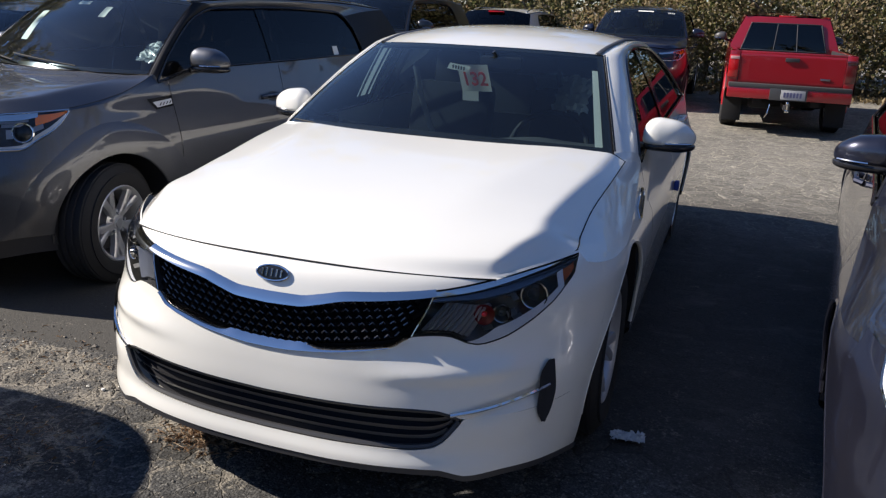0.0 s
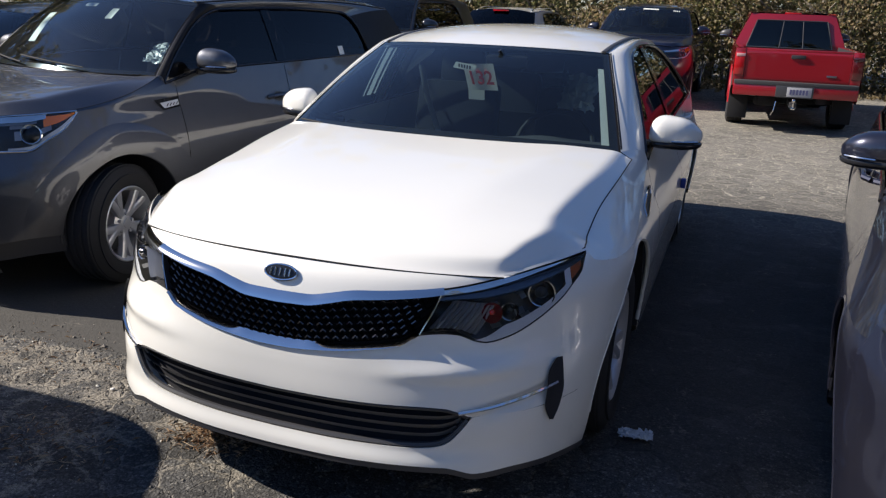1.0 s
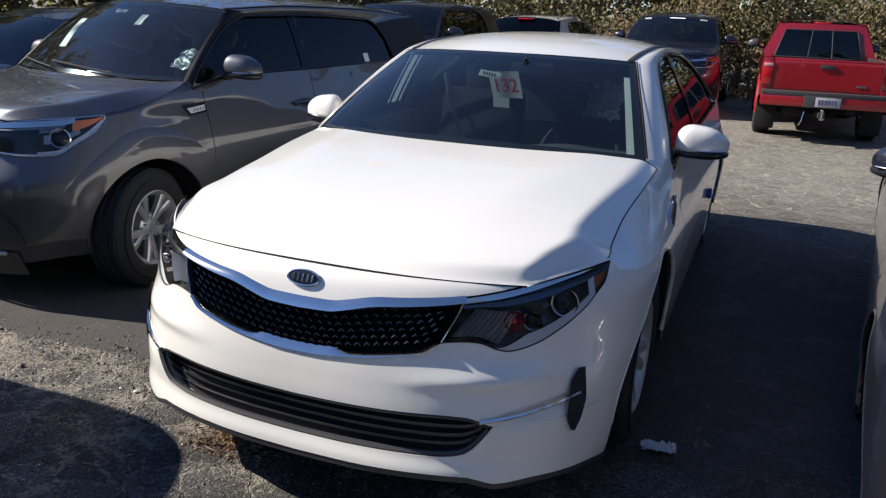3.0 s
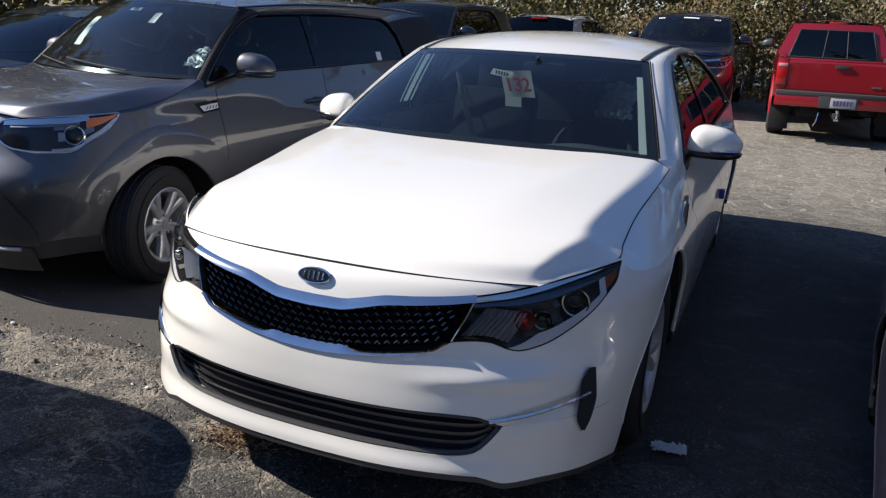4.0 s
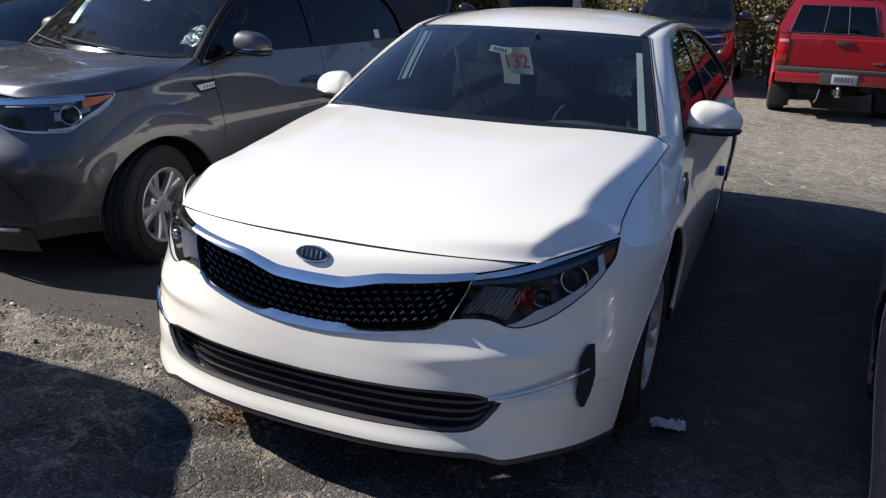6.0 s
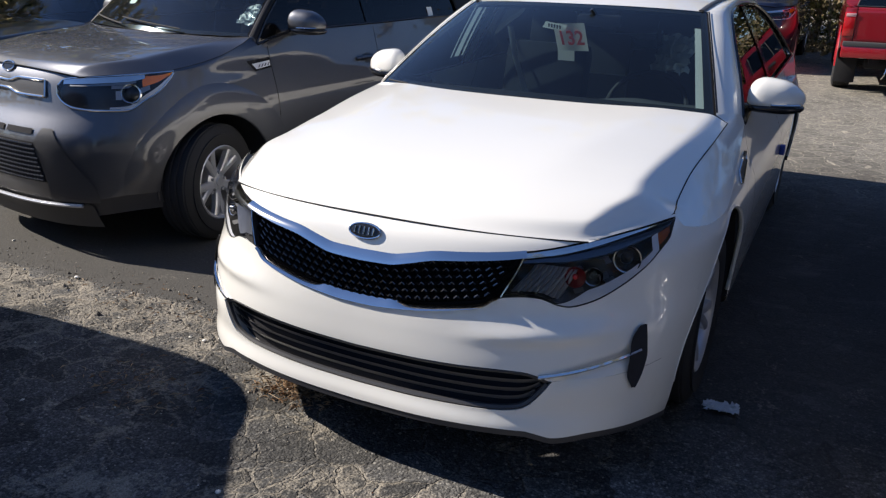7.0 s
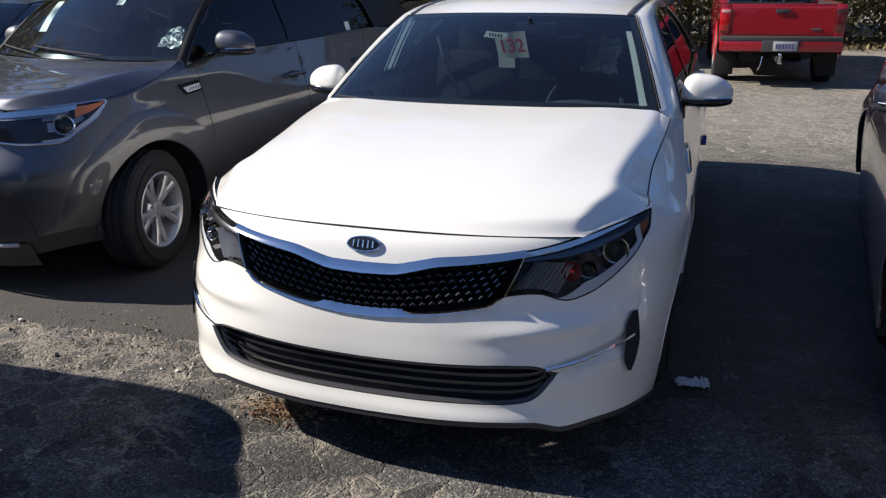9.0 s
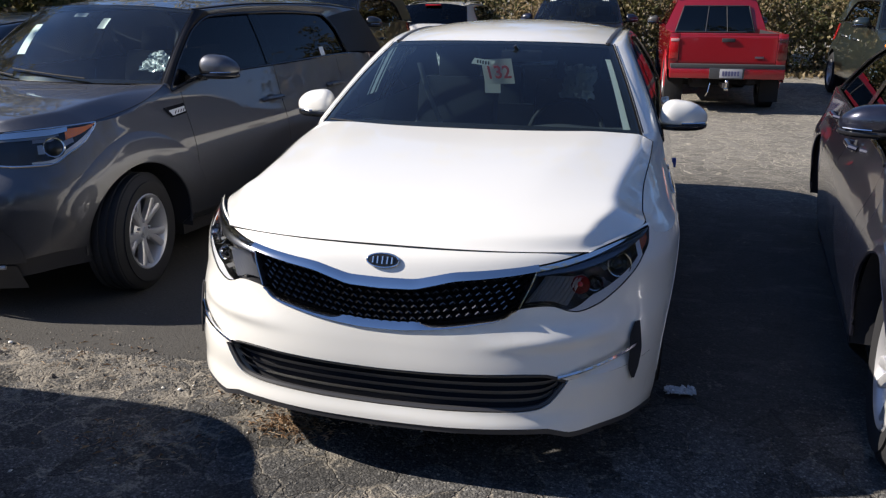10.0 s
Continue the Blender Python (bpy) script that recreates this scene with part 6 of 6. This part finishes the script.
# ---- trees and brush behind the lot ----
def random_island(name, *stops, rough=0.65, glow=0.0):
    m = material(name, (0.1, 0.1, 0.05), rough, spec=0.3)
    g = m.node_tree.nodes.new("ShaderNodeNewGeometry")
    shade = ramp(m, g.outputs["Random Per Island"], *stops)
    link(m, shade, base(m))
    if glow:
        # thin leaves let some light through
        thin, both = m.node_tree.nodes.new("ShaderNodeBsdfTranslucent"), m.node_tree.nodes.new("ShaderNodeMixShader")
        link(m, shade, thin.inputs["Color"])
        both.inputs[0].default_value = glow
        link(m, m.node_tree.nodes["Principled BSDF"].outputs[0], both.inputs[1])
        link(m, thin.outputs[0], both.inputs[2])
        link(m, both.outputs[0], m.node_tree.nodes["Material Output"].inputs[0])
    return m


LEAF = random_island("leaf", (0.0, (0.06, 0.07, 0.03)), (0.3, (0.13, 0.14, 0.058)), (0.55, (0.22, 0.205, 0.09)), (0.8, (0.33, 0.275, 0.14)), (1.0, (0.46, 0.39, 0.25)), glow=0.55)
DRY = random_island("dry_leaf", (0.0, (0.09, 0.07, 0.035)), (0.5, (0.25, 0.19, 0.10)), (1.0, (0.45, 0.36, 0.23)), glow=0.5)
BARK = material("bark", (0.16, 0.13, 0.10), 0.9)
link(BARK, ramp(BARK, noisy(BARK, place(BARK, (6, 6, 1.5)), 6.0, 6.0, 0.7), (0.35, (0.10, 0.085, 0.07)), (0.7, (0.36, 0.32, 0.26))), base(BARK))


def leaf_mesh(name, centres, sizes, rng, mat, droop=0.0):
    """Many small bent leaves, two triangles each pair of sides, round the given centres."""
    n = len(centres)
    d = rng.normal(size=(n, 3))
    d[:, 2] -= droop
    d /= np.linalg.norm(d, axis=1)[:, None]
    e = np.cross(d, rng.normal(size=(n, 3)))
    e /= np.linalg.norm(e, axis=1)[:, None]
    f = np.cross(d, e)
    L, W = sizes[:, None], sizes[:, None] * 0.36
    pts = np.stack((centres - d * L * 0.5, centres + e * W - d * L * 0.05 + f * W * 0.35, centres + d * L * 0.5, centres - e * W - d * L * 0.05 + f * W * 0.35), 1).reshape(-1, 3)
    idx = np.arange(n)[:, None] * 4
    faces = np.concatenate((idx + [0, 1, 2], idx + [0, 2, 3]), 0)
    me = bpy.data.meshes.new(name)
    me.from_pydata(pts.tolist(), [], faces.tolist())
    me.materials.append(mat)
    return me


def tree(x, y, height, spread, leaves, seed, mat=LEAF, name="tree", label="leafy tree with thin trunk and uneven crown at the lot's edge", low=0.0, size=0.11):
    rng = np.random.default_rng(seed)
    t = thing(name, pose(x, y, 0), label, "tree", "trees behind the lot")
    wood = bmesh.new()
    lean = rng.normal(0, 0.05, 2)
    top = height * 0.8
    trunk = [Vector((lean[0] * z + 0.06 * math.sin(z * 1.7 + seed), lean[1] * z, z)) for z in span(-0.05, top, 8)]
    tube(trunk, [0.11 * (1 - 0.85 * i / 8) * (height / 6) + 0.012 for i in range(9)], 7, wood)
    tips = []
    for k in range(11):
        q = trunk[1 + k % 7] + Vector((0, 0, rng.uniform(0, 0.3)))
        a, r = rng.uniform(0, 2 * math.pi), spread * rng.uniform(0.5, 1.0)
        p1 = q + Vector((math.cos(a) * r * 0.5, math.sin(a) * r * 0.5, rng.uniform(0.1, 0.6)))
        p2 = q + Vector((math.cos(a) * r, math.sin(a) * r, rng.uniform(-0.1, 0.9)))
        tube([q, p1, p2], [0.03, 0.02, 0.007], 5, wood)
        tips += [p1, p2, (p1 + p2) / 2]
    part("trunk", wood, BARK, t)
    tips = np.array([tuple(q) for q in tips + trunk[2:]])
    extra = np.column_stack((rng.normal(0, spread * 0.5, 26), rng.normal(0, spread * 0.5, 26), rng.uniform(low, height, 26)))
    hubs = np.concatenate((tips, extra))
    pick = rng.integers(0, len(hubs), leaves)
    c = hubs[pick] + rng.normal(0, 1, (leaves, 3)) * np.array((0.30, 0.30, 0.24)) * rng.uniform(0.5, 1.3, (leaves, 1))
    c = c[c[:, 2] > 0.03]
    crown = new("crown", leaf_mesh("crown", c, rng.uniform(0.6, 1.4, len(c)) * size, rng, mat, 0.3))
    crown.parent = t
    return t


rng0 = np.random.default_rng(11)
for i in range(17):
    x = -11.5 + 1.45 * i + rng0.uniform(-0.4, 0.4)
    tree(x, 18.6 + 0.9 * math.sin(i * 2.1) + 0.05 * x, rng0.uniform(4.2, 6.5), 1.15, 3600, 100 + i, DRY if i % 3 == 1 else LEAF)
for i in range(12):
    x = -13 + 2.4 * i + rng0.uniform(-0.5, 0.5)
    tree(x, 21.8 + rng0.uniform(-0.5, 0.5), rng0.uniform(9, 12.5), 2.0, 4200, 300 + i, size=0.2)
for i in range(25):
    x = -9 + 0.86 * i + rng0.uniform(-0.3, 0.3)
    tree(x, 17.0 + 0.35 * math.sin(i * 1.3) + 0.04 * x, rng0.uniform(1.3, 2.3), 0.8, 2000, 500 + i, LEAF if i % 2 else DRY, "bush", "low scrubby bush with dry and green leaves", size=0.085)

# more woods close the lot on the other sides
for i in range(46):
    a = 2 * math.pi * i / 46
    x, y = 30 * math.cos(a), -2 + 27 * math.sin(a)
    if y < 15:
        if x > 8:
            tree(0.78 * x + rng0.uniform(-1, 1), y, rng0.uniform(11, 14), 3.2, 2600, 700 + i, size=0.5)
        else:
            tree(x + rng0.uniform(-1, 1), y, rng0.uniform(6, 8), 2.4, 1500, 700 + i, size=0.42)

# a thicket shuts off the lot beside the parked row
for i in range(11):
    tree(-11.0 - 0.5 * (i % 3) + rng0.uniform(-0.4, 0.4), 1.5 + 1.55 * i, rng0.uniform(4.5, 7.0), 1.4, 4200, 900 + i, size=0.18)
# fallen leaves along the edge of the asphalt
rng1 = np.random.default_rng(5)
n = 9000
cx = rng1.uniform(-12, 14, n)
cyy = 16.6 + 0.04 * cx + np.abs(rng1.normal(0, 0.9, n)) - 0.35 * rng1.random(n) ** 3 * 4
litter = new("leaf_litter", leaf_mesh("leaf_litter", np.column_stack((cx, cyy, rng1.uniform(0.01, 0.10, n))), rng1.uniform(0.07, 0.15, n), rng1, DRY))
tagged(litter, "brown fallen leaves along the edge of the asphalt", "leaves", kind="stuff")

# ---- small things on the ground ----
def stones(name, centres, sizes, seed, mat):
    rng = np.random.default_rng(seed)
    base_ = np.array(((1, 0, 0), (-1, 0, 0), (0, 1, 0), (0, -1, 0), (0, 0, 0.7), (0, 0, -0.5)), float)
    tri = np.array(((0, 2, 4), (2, 1, 4), (1, 3, 4), (3, 0, 4), (2, 0, 5), (1, 2, 5), (3, 1, 5), (0, 3, 5)))
    pts, faces = [], []
    for k, (c, r) in enumerate(zip(centres, sizes)):
        a = rng.uniform(0, 6.28)
        q = base_ * r * rng.uniform(0.6, 1.25, (6, 1))
        q = q @ np.array(((math.cos(a), -math.sin(a), 0), (math.sin(a), math.cos(a), 0), (0, 0, 1)))
        pts.append(q + np.array((c[0], c[1], r * 0.3)))
        faces.append(tri + 6 * k)
    me = bpy.data.meshes.new(name)
    me.from_pydata(np.concatenate(pts).tolist(), [], np.concatenate(faces).tolist())
    me.materials.append(mat)
    return new(name, me)


GRAVEL = random_island("gravel_stone", (0.0, (0.06, 0.055, 0.05)), (0.5, (0.17, 0.15, 0.125)), (0.92, (0.30, 0.265, 0.22)), (1.0, (0.6, 0.58, 0.52)), rough=0.9)
rng2 = np.random.default_rng(8)
n = 2300
gx = rng2.uniform(-2.9, 0.2, n)
gy = 0.42 - 0.04 * gx + rng2.normal(0, 0.17, n)
far = 1100
fx, fy = rng2.uniform(-2.6, 1.8, far), rng2.uniform(-0.9, 0.4, far)
gravel = stones("gravel", np.column_stack((np.concatenate((gx, fx)), np.concatenate((gy, fy)))), np.concatenate((rng2.gamma(2.0, 0.0014, n) + 0.0013, rng2.gamma(2.0, 0.0012, far) + 0.0011)), 3, GRAVEL)
tagged(gravel, "fine loose gravel and grit scattered on the asphalt", "gravel", kind="stuff")


def pebble(x, y, r, label, mat):
    bm = bmesh.new()
    bmesh.ops.create_icosphere(bm, subdivisions=2, radius=r)
    for v in bm.verts:
        v.co *= 0.85 + 0.3 * noise.noise(v.co * 40 + Vector((x, y, 0)))
        v.co.z = v.co.z * 0.6 + r * 0.5
    o = part("pebble", bm, mat, None)
    o.location = (x, y, 0)
    tagged(o, label, "pebble", "pebbles")


CHALK = material("chalky_stone", (0.72, 0.70, 0.66), 0.85)
pebble(-2.05, 0.645, 0.014, "small white pebble lying on dark asphalt", CHALK)
pebble(-0.28, -0.33, 0.011, "small white pebble lying on dark asphalt", CHALK)
pebble(-1.02, 0.42, 0.010, "small white pebble lying on dark asphalt", CHALK)


def butt(x, y, a):
    t = thing("cigarette_butt", pose(x, y, 0.0045, 0, 0, a), "white cigarette butt lying on the asphalt", "litter")
    part("paper", tube([(-0.014, 0, 0), (0, 0, 0), (0.014, 0, 0)], 0.004, 10), PAPER, t)
    part("filter", tube([(0.0145, 0, 0), (0.024, 0, 0)], 0.0041, 10), material("filter", (0.55, 0.38, 0.2), 0.8), t)


butt(0.02, -0.43, 25)

# crumpled wrapper beside the front wheel
bm = bmesh.new()
def crumple(u, v):
    q = Vector((u * 9, v * 9, 2.3))
    return np.array((0.058 * u + 0.02 * noise.noise(q), 0.028 * v + 0.018 * noise.noise(q * 1.3 + Vector((5, 0, 0))), 0.018 + 0.020 * noise.noise(q * 0.9) + 0.008 * noise.noise(q * 3)))
grid(crumple, span(-1, 1, 22), span(-1, 1, 12), bm)
WRAP = material("wrapper", (0.6, 0.62, 0.66), 0.35)
o = part("wrapper", bm, WRAP)
o.matrix_world = pose(0.985, 0.90, 0.004, 0, 0, 8)
o.data.polygons.foreach_set("use_smooth", [False] * len(o.data.polygons))
tagged(o, "crumpled pale plastic wrapper lying on the asphalt", "litter")

# dry needles and grass near the white car
def needles(x, y, n, spread, seed, label):
    rng = np.random.default_rng(seed)
    bm = bmesh.new()
    for k in range(n):
        a, r = rng.uniform(0, 6.28), rng.normal(0, spread, 2)
        l = rng.uniform(0.015, 0.045)
        z0, z1 = rng.uniform(0.001, 0.006), rng.uniform(0.002, 0.012)
        p0 = Vector((r[0], r[1] * 0.6, z0))
        d = Vector((math.cos(a), math.sin(a), 0))
        s = Vector((-d.y, d.x, 0)) * 0.0007
        p1 = p0 + d * l * 0.5 + Vector((0, 0, z1 - z0))
        p2 = p0 + d * l
        vs = [bm.verts.new(q) for q in (p0 - s, p0 + s, p1 + s, p2, p1 - s)]
        bm.faces.new(vs)
    o = part("dry_grass", bm, NEEDLE, None, smooth=False)
    o.location = (x, y, 0)
    tagged(o, label, "dry grass", kind="stuff")


NEEDLE = random_island("needle", (0.0, (0.15, 0.08, 0.04)), (0.5, (0.31, 0.20, 0.115)), (1.0, (0.48, 0.37, 0.25)), rough=0.8)
needles(-0.45, 0.28, 520, 0.08, 1, "rusty brown pine needles by the bumper")
needles(-0.70, 0.48, 110, 0.10, 2, "rusty brown pine needles on sandy asphalt")
needles(-1.6, 0.62, 90, 0.20, 3, "thin dry grass along the asphalt edge")
needles(-0.95, 0.02, 160, 0.16, 4, "dry needles in the shade of the minivan")
